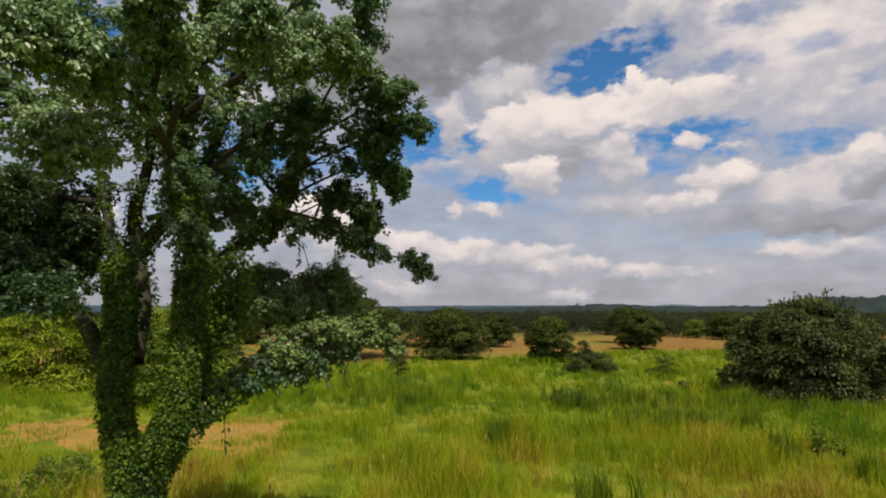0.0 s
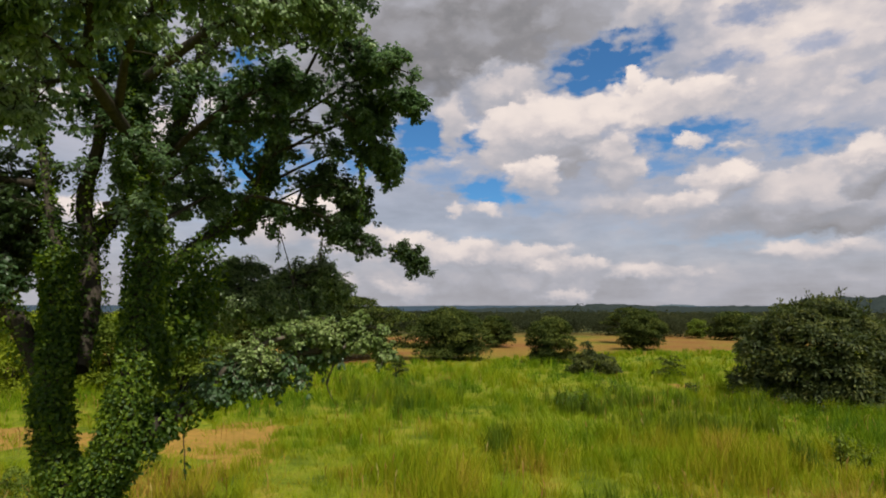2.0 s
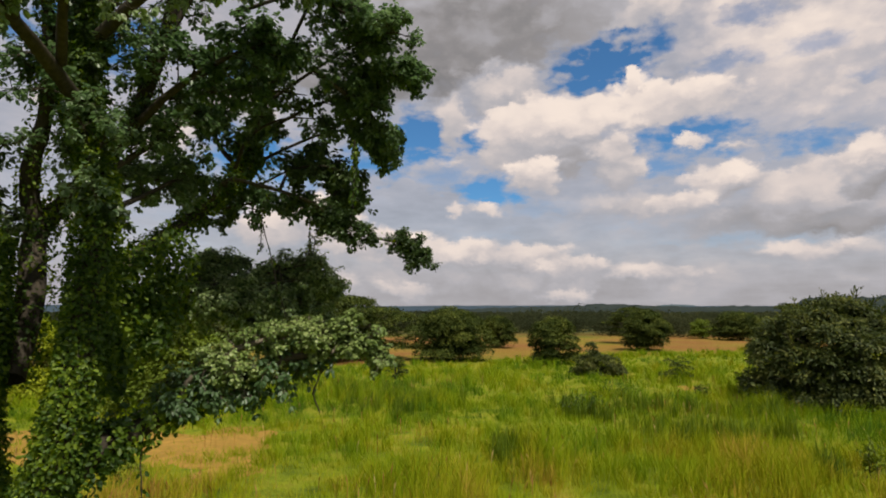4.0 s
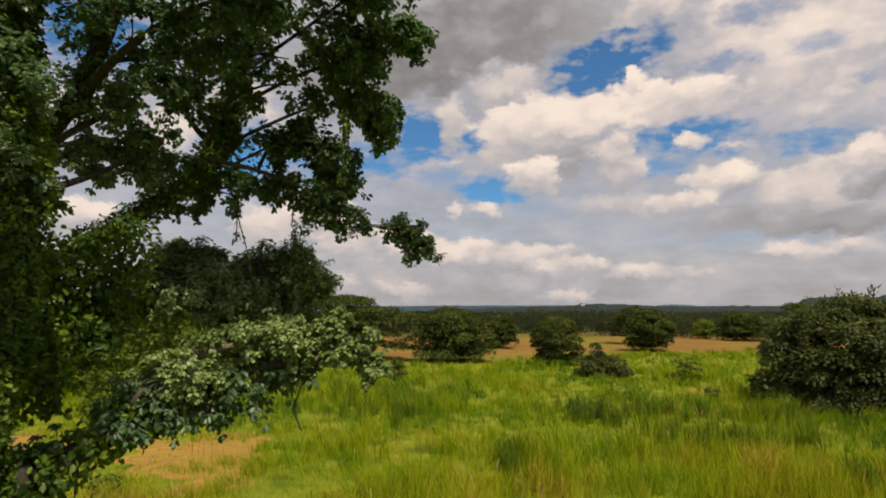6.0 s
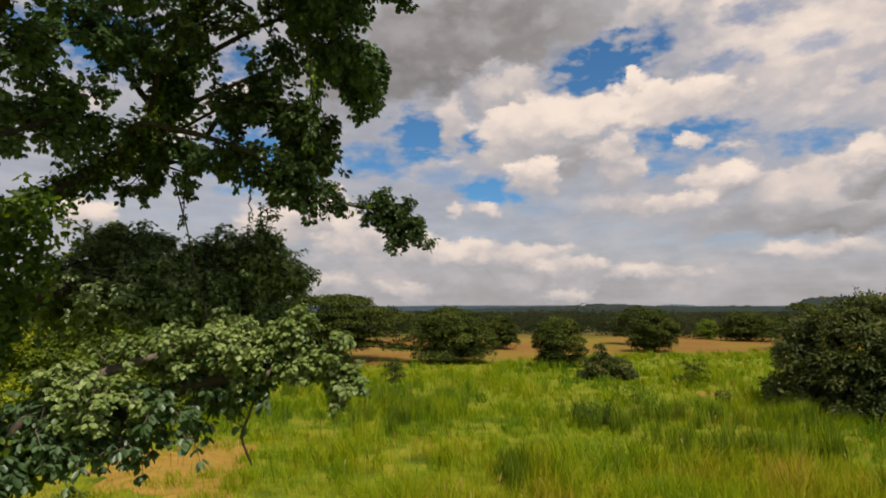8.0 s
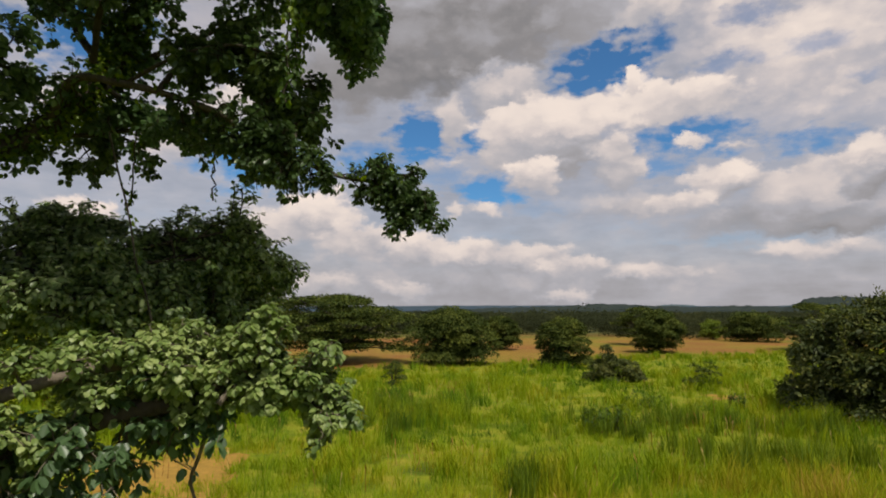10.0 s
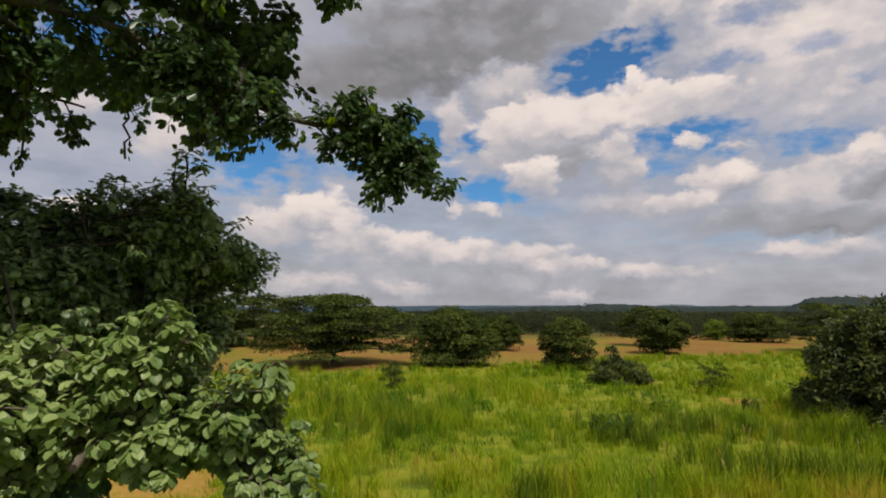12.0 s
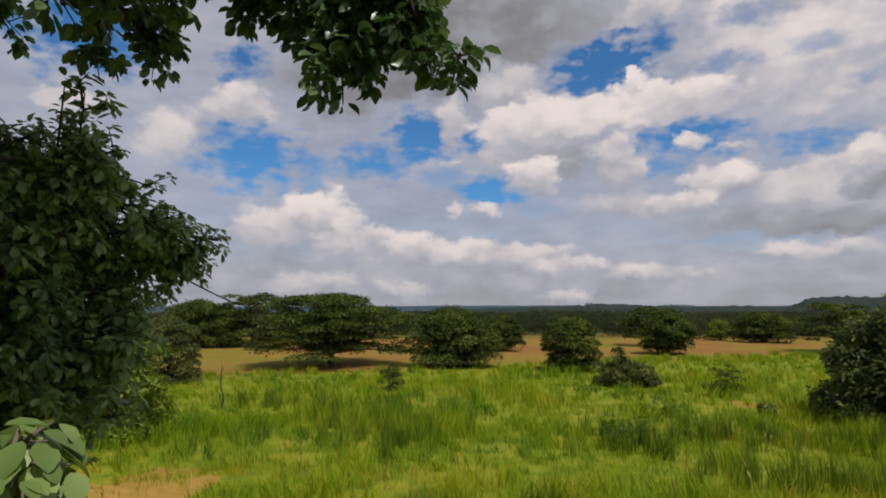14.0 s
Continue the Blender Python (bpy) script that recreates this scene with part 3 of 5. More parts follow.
def ridge(name, label, dist, depth, a0, a1, heights, mat, seed, rough):
    """A wooded ridge between two azimuths, its crest through the given heights."""
    n, m = 160, 9
    az = np.radians(np.linspace(a0, a1, n))
    h = np.interp(np.linspace(0, 1, n), np.linspace(0, 1, len(heights)), heights)
    wob = value_noise(np.arange(n) * 1.0, np.zeros(n), 5.0, seed) - 0.5
    tops = value_noise(np.arange(n) * 1.0, np.zeros(n), 0.9, seed + 1) - 0.5
    h = h * (1 + 0.12 * wob) + rough * tops
    k = np.linspace(0, 1, m)
    rise = np.sin(k * math.pi / 2) ** 1.3
    r = dist + depth * k[None] + 0.1 * depth * wob[:, None]
    z = np.maximum(h, 0.0)[:, None] * rise[None] + rough * 0.5 * (np.random.default_rng(seed).random((n, m)) - 0.5) * (k > 0)
    v = np.stack([np.sin(az)[:, None] * r, np.cos(az)[:, None] * r, z - 0.2], -1)
    back = v[:, -1:].copy()
    back[:, :, :2] *= 1.15
    back[:, :, 2] = -0.5
    v = np.concatenate([v, back], 1).reshape(-1, 3)
    m += 1
    i, j = np.meshgrid(np.arange(n - 1), np.arange(m - 1), indexing="ij")
    a = (i * m + j).ravel()
    f = np.stack([a, a + m, a + m + 1, a + 1], -1)
    tagged(link_mesh(name, v, f, mat, None, True), label, "hill", kind="structure")


ground_sheet()
ridge("hill", "long low wooded ridge, coloured blue-green for distance haze", 2600, 700, -75, 75, (40, 38, 36, 34, 33, 30, 27, 29, 34, 36, 30, 28, 34, 40, 42, 40, 38), HILL_FAR, 11, 3.0)
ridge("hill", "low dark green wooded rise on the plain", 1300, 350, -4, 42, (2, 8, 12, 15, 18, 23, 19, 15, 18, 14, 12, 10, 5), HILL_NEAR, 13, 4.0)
ridge("hill", "hill far behind the plain, coloured pale for haze", 4000, 500, 18.6, 25.2, (0, 30, 46, 52, 50, 44, 36, 0), HILL_HAZE, 19, 3.0)
ridge("hill", "hill far behind the plain, coloured pale for haze", 3400, 500, 28.0, 36.0, (0, 26, 36, 44, 40, 46, 40, 0), HILL_HAZE, 23, 3.0)
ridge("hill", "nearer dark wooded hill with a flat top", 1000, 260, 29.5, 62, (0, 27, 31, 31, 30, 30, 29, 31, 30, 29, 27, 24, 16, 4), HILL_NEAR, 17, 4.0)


# ---- the great tree ----
def great_tree():
    rng = np.random.default_rng(7)
    tree = thing("tree", "large spreading tree, its stems clad in climbing vines", "tree")
    ivy = Leaves()

    def stem(ctrl, r0, r1, n=26, ivy_per_m=0, name="limb", mat=BARK_DARK, size=0.062, depth=0.11):
        p = curve_points(ctrl, n)
        w = Tubes(12)
        rad = np.linspace(r0, r1, n)
        w.add(p, rad, rng, 0.05)
        w.link(name, mat, tree)
        if ivy_per_m:
            climbers(rng, p, rad, ivy, ivy_per_m, size, depth)
        return p

    # three main stems from one base
    sa = stem([(-4.88, 9.0, -0.15), (-4.76, 9.00, 2.72), (-4.98, 9.00, 4.05), (-5.05, 9.10, 5.24), (-5.26, 9.30, 6.32)], 0.17, 0.11, 24, 2200, "trunk")
    sa = stem([(-5.26, 9.30, 6.23), (-5.56, 9.50, 6.90), (-5.95, 9.80, 7.94), (-6.24, 9.90, 8.98), (-6.48, 10.00, 10.18), (-6.37, 9.80, 11.89)], 0.07, 0.03, 22, 260, "limb", depth=0.07)
    sb = stem([(-4.65, 8.95, -0.15), (-4.40, 8.95, 2.82), (-4.09, 8.90, 3.77), (-3.96, 9.00, 4.73), (-4.01, 9.20, 5.77), (-4.15, 9.50, 6.90), (-4.55, 9.70, 8.01), (-4.52, 9.80, 9.46), (-4.09, 9.80, 11.03), (-3.86, 9.60, 12.40)], 0.19, 0.10, 38, 2200, "trunk")
    sc = stem([(-4.92, 9.30, 4.70), (-5.10, 9.80, 5.60), (-5.51, 10.40, 6.52), (-5.33, 10.80, 7.09), (-4.76, 11.00, 8.01), (-4.27, 11.00, 9.37), (-3.92, 10.80, 10.90), (-3.80, 10.60, 12.53)], 0.17, 0.07, 26, 420, "stem", BARK_DARK)
    sc2 = stem([(-5.51, 10.40, 6.52), (-5.52, 10.20, 7.21), (-5.22, 10.00, 8.09), (-4.99, 9.60, 9.08), (-4.95, 9.20, 10.30)], 0.13, 0.05, 18, 260, "stem", BARK_DARK)
    sd = stem([(-4.01, 9.00, 4.73), (-4.32, 9.90, 5.63), (-4.79, 10.80, 5.90), (-4.58, 11.50, 6.41), (-4.10, 12.40, 7.20), (-3.59, 12.70, 7.91), (-3.36, 12.70, 8.56), (-3.15, 12.60, 9.30), (-2.99, 12.40, 10.34)], 0.15, 0.05, 36, 950, "limb")
    low = stem([(-4.24, 8.95, 3.39), (-3.88, 9.25, 3.94), (-3.83, 9.50, 3.95), (-3.49, 10.00, 4.18), (-3.13, 10.20, 4.44), (-2.71, 10.50, 4.64), (-2.20, 10.70, 4.82), (-1.75, 10.85, 4.87), (-1.36, 10.90, 4.90), (-0.99, 10.95, 4.83)], 0.16, 0.02, 32, 0, "limb")
    climbers(rng, low[:17], np.linspace(0.16, 0.09, 17), ivy, 900, 0.085, 0.14)
    low2 = stem([(-3.26, 10.15, 4.36), (-3.00, 10.30, 4.81), (-2.61, 10.50, 5.02), (-2.15, 10.70, 5.12), (-1.71, 10.90, 5.08)], 0.06, 0.015, 18, 0, "limb", BARK_LIGHT)
    low3 = stem([(-3.35, 10.05, 4.25), (-3.19, 10.00, 4.60), (-3.00, 10.10, 4.72), (-2.67, 10.15, 4.85)], 0.05, 0.015, 18, 0, "limb", BARK_LIGHT)
    left = stem([(-5.05, 9.10, 4.29), (-5.52, 9.30, 4.97), (-5.91, 9.20, 5.59), (-6.39, 8.90, 5.89), (-7.12, 8.60, 6.17)], 0.16, 0.06, 18, 420)
    stem([(-1.68, 10.90, 4.80), (-1.78, 10.95, 4.49), (-1.85, 11.00, 4.30), (-1.76, 11.04, 4.04)], 0.015, 0.009, 10, 0, "twig", BARK_LIGHT)

    tip = stem([tuple(sd[18]), (-3.64, 12.20, 7.65), (-3.05, 12.00, 7.52), (-2.68, 11.90, 7.41), (-2.08, 11.80, 7.18), (-1.84, 11.80, 7.00), (-1.44, 11.80, 6.79), (-1.00, 11.70, 6.59), (-0.71, 11.65, 6.54), (-0.52, 11.62, 6.47), (-0.44, 11.60, 6.34)], 0.040, 0.007, 34, 60, "limb", BARK_MID)
    wood, crown, outer, sunny, end = Tubes(3), Leaves(), Leaves(), Leaves(), Leaves()

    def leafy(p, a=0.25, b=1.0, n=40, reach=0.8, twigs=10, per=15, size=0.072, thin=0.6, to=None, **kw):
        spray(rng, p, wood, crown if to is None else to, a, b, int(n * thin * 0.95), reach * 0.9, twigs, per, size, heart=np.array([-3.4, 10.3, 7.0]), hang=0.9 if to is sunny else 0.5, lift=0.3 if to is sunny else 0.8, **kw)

    leafy(tip, 0.91, 1.0, 18, 0.17, 8, 14, 0.040, flat=0.9, up=0.0, to=end)
    leafy(tip, 0.60, 0.88, 40, 0.20, 6, 12, 0.046, up=-0.2, to=end)
    for goal in ((-0.55, 11.58, 6.20), (-0.46, 11.56, 6.13), (-0.30, 11.55, 6.18), (-0.19, 11.58, 6.20), (-0.28, 11.60, 6.40), (-0.44, 11.66, 6.56), (-0.64, 11.70, 6.66)):
        fork = tip[-6 if goal[2] > 6.3 else -3]
        p = stem([tuple(fork), tuple((fork + np.array(goal)) / 2 + np.array([0.03, 0, 0.06])), goal], 0.008, 0.003, 8, 0, "twig")
        leafy(p, 0.4, 1.0, 11, 0.14, 6, 11, 0.047, up=-0.3, to=end)
    leafy(tip, 0.36, 0.64, 52, 0.36, 8, 11, 0.064, up=0.0, to=outer)
    leafy(tip, 0.32, 0.62, 16, 0.34, 8, 11, 0.064, up=-0.35, to=outer)
    leafy(stem([(-1.44, 11.80, 6.79), (-1.55, 12.30, 7.21), (-1.63, 12.70, 7.58), (-1.64, 12.90, 7.94)], 0.03, 0.008), 0.1, n=26, reach=0.42, size=0.070, to=outer)
    leafy(stem([(-1.84, 11.80, 7.00), (-1.86, 12.20, 7.37), (-1.75, 12.60, 7.64), (-1.58, 12.90, 7.49)], 0.03, 0.01), 0.1, n=20, reach=0.45, size=0.070, to=outer)
    leafy(stem([(-2.27, 11.90, 7.27), (-2.40, 12.60, 7.38), (-2.28, 13.10, 7.28), (-1.95, 13.30, 7.18)], 0.03, 0.01), 0.2, n=20, reach=0.42, size=0.070, to=outer)
    leafy(stem([(-3.29, 12.10, 7.56), (-3.62, 13.00, 7.70), (-3.92, 13.50, 7.51), (-3.49, 13.60, 7.36)], 0.03, 0.01), 0.3, n=15, reach=0.42, size=0.074, to=outer)
    leafy(stem([(-3.64, 12.20, 7.65), (-4.10, 13.00, 7.53), (-4.32, 13.40, 7.44), (-4.27, 13.60, 7.33)], 0.03, 0.01), 0.3, n=12, reach=0.42, size=0.074, to=outer)
    leafy(stem([(-2.68, 11.90, 7.41), (-2.58, 12.20, 7.86), (-2.35, 12.40, 8.06), (-1.97, 12.60, 8.06)], 0.03, 0.01), 0.2, n=30, reach=0.55, size=0.074, to=outer)
    # inner crown, dense, with its shade put into the darker leaf colour
    leafy(stem([(-3.59, 12.40, 7.91), (-3.20, 11.90, 8.30), (-2.60, 11.60, 8.50), (-2.00, 11.40, 8.45)], 0.034, 0.009), 0.15, n=11, reach=0.55, to=outer)
    leafy(stem([(-4.27, 11.00, 8.60), (-3.50, 11.20, 8.80), (-2.80, 11.40, 8.90), (-2.20, 11.60, 8.90)], 0.034, 0.009), 0.15, n=8, reach=0.55, to=outer)
    leafy(stem([(-3.05, 12.00, 7.52), (-2.50, 11.90, 7.75), (-2.00, 11.80, 7.80), (-1.60, 11.80, 7.70)], 0.02, 0.007), 0.2, n=20, reach=0.32, to=outer)
    # the crown's outer side, above the meadow
    leafy(stem([(-3.59, 12.70, 7.91), (-2.95, 13.00, 8.40), (-2.00, 13.00, 8.76), (-1.18, 12.80, 8.51), (-0.98, 12.70, 8.25)], 0.034, 0.009), 0.3, n=58, reach=0.48)
    leafy(stem([(-3.36, 12.70, 8.56), (-2.42, 12.60, 9.04), (-1.47, 12.40, 9.29), (-0.86, 12.20, 9.45), (-0.56, 12.15, 9.47)], 0.034, 0.009), 0.25, n=95, reach=0.52)
    leafy(stem([(-3.18, 12.60, 9.13), (-2.17, 12.20, 9.62), (-1.27, 11.60, 9.85), (-0.71, 11.20, 9.76)], 0.034, 0.009), 0.2, n=60, reach=0.7)
    leafy(stem([(-3.15, 12.60, 9.30), (-1.99, 11.20, 10.50), (-1.51, 10.20, 10.71), (-1.38, 9.60, 11.13)], 0.034, 0.009), 0.3, n=46, reach=0.62)
    leafy(stem([(-4.10, 12.40, 7.20), (-3.85, 12.80, 7.29), (-3.34, 13.00, 7.42), (-2.89, 13.20, 7.38)], 0.03, 0.01), 0.3, n=24, reach=0.5)
    leafy(stem([(-5.81, 11.20, 7.29), (-5.29, 11.60, 7.53), (-4.89, 12.00, 7.65), (-4.33, 12.40, 7.53)], 0.07, 0.02, mat=BARK_LIGHT), 0.2, n=36, reach=0.7)
    leafy(stem([(-3.59, 12.70, 7.91), (-4.13, 12.90, 8.54), (-4.20, 12.80, 9.22), (-3.83, 12.50, 9.78)], 0.05, 0.015), 0.3, n=56, reach=0.75)
    leafy(stem([(-3.18, 10.90, 9.90), (-2.21, 11.00, 10.24), (-1.52, 11.30, 10.10), (-0.88, 11.60, 9.74)], 0.034, 0.009), 0.3, n=60, reach=0.62)
    leafy(stem([(-2.07, 11.30, 9.22), (-1.60, 11.60, 8.94), (-1.24, 11.90, 8.74), (-1.04, 12.10, 8.39)], 0.04, 0.012), 0.2, n=56, reach=0.46)
    leafy(stem([(-3.35, 10.20, 9.73), (-2.54, 10.00, 9.88), (-1.92, 9.80, 10.20)], 0.034, 0.009), 0.2, n=40, reach=0.62)
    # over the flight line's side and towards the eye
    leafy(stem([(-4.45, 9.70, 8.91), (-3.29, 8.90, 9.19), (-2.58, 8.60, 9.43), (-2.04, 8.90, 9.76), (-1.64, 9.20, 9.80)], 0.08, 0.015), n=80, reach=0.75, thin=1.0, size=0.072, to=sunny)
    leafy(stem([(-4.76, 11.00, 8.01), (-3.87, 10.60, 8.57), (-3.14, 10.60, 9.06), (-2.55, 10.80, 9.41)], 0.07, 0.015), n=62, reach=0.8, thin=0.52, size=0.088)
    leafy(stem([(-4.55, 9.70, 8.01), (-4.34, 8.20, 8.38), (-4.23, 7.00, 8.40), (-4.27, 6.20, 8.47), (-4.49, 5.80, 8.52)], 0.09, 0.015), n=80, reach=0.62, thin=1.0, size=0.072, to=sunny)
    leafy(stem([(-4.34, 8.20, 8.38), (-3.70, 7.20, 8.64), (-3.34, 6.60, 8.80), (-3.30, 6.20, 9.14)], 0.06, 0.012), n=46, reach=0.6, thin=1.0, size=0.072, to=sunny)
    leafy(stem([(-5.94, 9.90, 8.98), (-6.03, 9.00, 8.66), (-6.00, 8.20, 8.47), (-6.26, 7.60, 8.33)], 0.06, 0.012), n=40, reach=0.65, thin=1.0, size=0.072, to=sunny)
    # left side under the sunny limbs, shade given by the darker leaf colour
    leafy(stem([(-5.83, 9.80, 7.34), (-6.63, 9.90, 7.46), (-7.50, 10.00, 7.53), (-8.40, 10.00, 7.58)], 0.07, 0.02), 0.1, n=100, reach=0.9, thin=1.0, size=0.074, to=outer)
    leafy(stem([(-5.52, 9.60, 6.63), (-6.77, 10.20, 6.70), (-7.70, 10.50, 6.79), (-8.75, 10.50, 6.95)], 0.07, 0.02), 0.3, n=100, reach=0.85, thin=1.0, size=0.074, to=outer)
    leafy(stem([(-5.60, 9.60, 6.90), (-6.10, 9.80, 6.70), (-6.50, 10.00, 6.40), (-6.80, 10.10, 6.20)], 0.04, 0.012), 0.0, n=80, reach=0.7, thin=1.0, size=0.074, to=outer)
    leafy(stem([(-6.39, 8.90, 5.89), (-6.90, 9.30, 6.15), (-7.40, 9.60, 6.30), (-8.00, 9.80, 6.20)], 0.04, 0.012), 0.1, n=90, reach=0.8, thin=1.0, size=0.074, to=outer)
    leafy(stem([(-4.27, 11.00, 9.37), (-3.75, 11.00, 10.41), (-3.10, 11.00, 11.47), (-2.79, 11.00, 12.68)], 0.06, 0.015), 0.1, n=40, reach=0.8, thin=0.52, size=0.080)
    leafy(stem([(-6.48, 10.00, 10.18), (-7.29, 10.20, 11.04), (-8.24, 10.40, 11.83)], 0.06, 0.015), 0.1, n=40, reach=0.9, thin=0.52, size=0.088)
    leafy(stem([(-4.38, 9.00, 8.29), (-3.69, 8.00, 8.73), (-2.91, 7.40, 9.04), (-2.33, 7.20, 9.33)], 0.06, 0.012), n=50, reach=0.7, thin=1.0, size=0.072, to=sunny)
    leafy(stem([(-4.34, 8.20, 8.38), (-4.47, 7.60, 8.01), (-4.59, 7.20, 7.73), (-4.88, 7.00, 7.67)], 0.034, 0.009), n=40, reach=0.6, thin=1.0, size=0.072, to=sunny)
    leafy(stem([(-5.10, 10.40, 7.01), (-4.59, 10.90, 7.68), (-4.27, 11.40, 8.19), (-4.08, 11.90, 8.77)], 0.06, 0.015), n=80, reach=0.75, thin=0.3)
    leafy(stem([(-4.88, 10.40, 6.71), (-4.52, 11.00, 7.09), (-4.30, 11.60, 7.49), (-4.14, 12.00, 7.79)], 0.05, 0.015), n=60, reach=0.6, thin=0.3)
    for p, a, n, reach in ((sa, 0.3, 60, 0.8), (sb, 0.56, 80, 1.1), (sc, 0.5, 34, 0.75), (sc2, 0.45, 50, 0.8), (sd, 0.55, 70, 0.7), (left, 0.5, 70, 0.75)):
        leafy(p, a, n=n, reach=reach)
    leafy(sb, 0.5, 0.8, 50, 0.42, thin=1.0, to=outer)
    wood.link("twig_growth", BARK_DARK, tree)["kind"] = "stuff"
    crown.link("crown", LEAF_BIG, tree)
    outer.link("crown", LEAF_SHADE, tree)
    end.link("crown", LEAF_SHADE, tree, fine=True)
    # limbs towards the sun, in the leaf colour lightened for sunlight
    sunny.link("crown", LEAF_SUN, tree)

    # shaded lower limb behind, dense; missing light is made up in its leaf colour
    dark = stem([(-4.02, 9.05, 5.07), (-4.42, 10.60, 5.40), (-4.13, 11.80, 5.68), (-3.70, 12.60, 5.94), (-3.08, 13.40, 6.08)], 0.12, 0.04)
    dwood, dleaf = Tubes(3), Leaves()
    for k, (goal, n, reach) in enumerate((
            ((-2.39, 13.20, 6.35), 30, 0.40), ((-2.30, 13.50, 6.34), 32, 0.40), ((-2.25, 13.80, 6.16), 36, 0.42), ((-1.94, 14.40, 6.00), 30, 0.34), ((-2.26, 14.20, 5.96), 44, 0.5),
            ((-2.61, 13.80, 6.02), 50, 0.6), ((-2.56, 13.20, 6.00), 40, 0.42), ((-2.84, 13.90, 5.65), 54, 0.6), ((-2.98, 13.60, 5.92), 50, 0.65), ((-2.49, 14.20, 5.62), 44, 0.5),
            ((-3.14, 12.60, 5.65), 34, 0.38), ((-3.30, 12.20, 5.59), 34, 0.38), ((-3.31, 11.80, 5.56), 30, 0.38), ((-3.12, 12.20, 5.52), 40, 0.55), ((-2.87, 12.80, 5.73), 40, 0.5), ((-2.72, 13.40, 5.59), 44, 0.6), ((-4.54, 12.00, 5.76), 40, 0.5), ((-3.65, 11.90, 5.72), 50, 0.45), ((-3.23, 12.20, 5.92), 46, 0.42), ((-2.99, 12.30, 5.33), 50, 0.5), ((-2.53, 12.80, 6.00), 40, 0.42),
            ((-2.28, 13.80, 5.30), 40, 0.40), ((-2.42, 13.60, 5.05), 44, 0.42), ((-2.62, 13.50, 4.80), 40, 0.40), ((-2.85, 13.60, 4.60), 40, 0.45), ((-2.95, 13.20, 5.05), 40, 0.5),
            ((-4.40, 12.60, 6.20), 46, 0.5), ((-4.70, 12.50, 5.90), 50, 0.55), ((-4.10, 12.60, 6.30), 40, 0.45), ((-4.50, 12.60, 5.45), 50, 0.55), ((-3.70, 12.80, 6.25), 40, 0.42))):
        i = (14, 18, 21, 24)[k % 4]
        mid = (dark[i] + np.array(goal)) / 2 + np.array([0, 0, 0.02])
        p = stem([dark[i], mid, goal], 0.035, 0.01, 12)
        spray(rng, p, dwood, dleaf, a=0.45, n=int(n * 0.32), reach=reach * 0.95, twigs=9, per=14, size=0.068, droop=0.35, heart=np.array([-4.6, 13.6, 4.6]), hang=0.45)
        spray(rng, p, dwood, dleaf, a=0.6, n=5, reach=reach * 1.3, twigs=6, per=11, size=0.066, up=0.15, hang=0.6)
    for goal in ((-2.47, 13.30, 6.81), (-2.41, 13.40, 6.80), (-2.49, 13.00, 6.25), (-2.85, 13.20, 6.61), (-2.93, 13.00, 6.54), (-2.51, 13.70, 6.55), (-3.08, 12.70, 6.10), (-3.28, 12.40, 5.94)):
        foot = np.array(goal) + np.array([-0.1, 0.1, -0.7])
        p = stem([foot, (foot + np.array(goal)) / 2, goal], 0.012, 0.004, 8)
        spray(rng, p, dwood, dleaf, a=0.35, n=4, reach=0.26, twigs=4, per=6, size=0.08, up=0.4)
    stem([(-2.13, 14.30, 5.69), (-1.88, 14.40, 5.55), (-1.70, 14.45, 5.48), (-1.56, 14.50, 5.40)], 0.006, 0.003, 10, 0, "twig")
    dwood.link("twig_growth", BARK_DARK, tree)["kind"] = "stuff"
    dleaf.link("foliage", LEAF_LIGHTENED, tree, 0.6)

    # pale, low limb that reaches out beside the flight line
    wood2, pale = Tubes(5), Leaves()

    def clear(p):
        """The limb's open underside and flat top: no twigs hang below it or stand far above."""
        wave = 0.06 * math.sin(p[0] * 21)
        return (5.47 if p[0] > -1.6 else 5.58) - wave > p[2] > (4.60 if p[0] > -1.08 else 4.82 if p[0] > -1.5 else 4.66 if p[0] > -1.8 else 4.1) + wave

    spray(rng, low, wood2, pale, a=0.52, n=46, reach=0.44, twigs=10, per=17, size=0.047, up=0.45, droop=0.1, flat=0.7, hang=0.75, keep=clear)
    spray(rng, low, wood2, pale, a=0.84, n=26, reach=0.36, twigs=10, per=17, size=0.046, up=0.0, droop=0.25, flat=0.8, hang=0.75, keep=clear)
    spray(rng, low2, wood2, pale, a=0.4, n=28, reach=0.42, twigs=10, per=17, size=0.047, up=0.4, droop=0.15, flat=0.7, hang=0.75, keep=clear)
    spray(rng, low3, wood2, pale, a=0.4, n=18, reach=0.38, twigs=10, per=17, size=0.047, up=0.3, droop=0.2, flat=0.8, hang=0.75, keep=clear)
    low4 = stem([(-1.53, 10.60, 4.89), (-1.38, 10.75, 5.15), (-1.25, 10.80, 5.40)], 0.02, 0.006, 12, 0, "limb", BARK_LIGHT)
    spray(rng, low4, wood2, pale, a=0.4, n=12, reach=0.32, twigs=10, per=17, size=0.047, up=0.3, hang=0.75, keep=clear)
    own = np.random.default_rng(18)
    spur = stem([tuple(low[-3]), (-1.02, 10.95, 5.15), (-0.97, 10.97, 5.18), (-0.91, 10.98, 5.21)], 0.008, 0.004, 10, 0, "limb", BARK_LIGHT)
    spray(own, spur, wood2, pale, a=0.6, n=7, reach=0.09, twigs=3, per=5, size=0.055, up=0.2, hang=0.75, keep=clear)
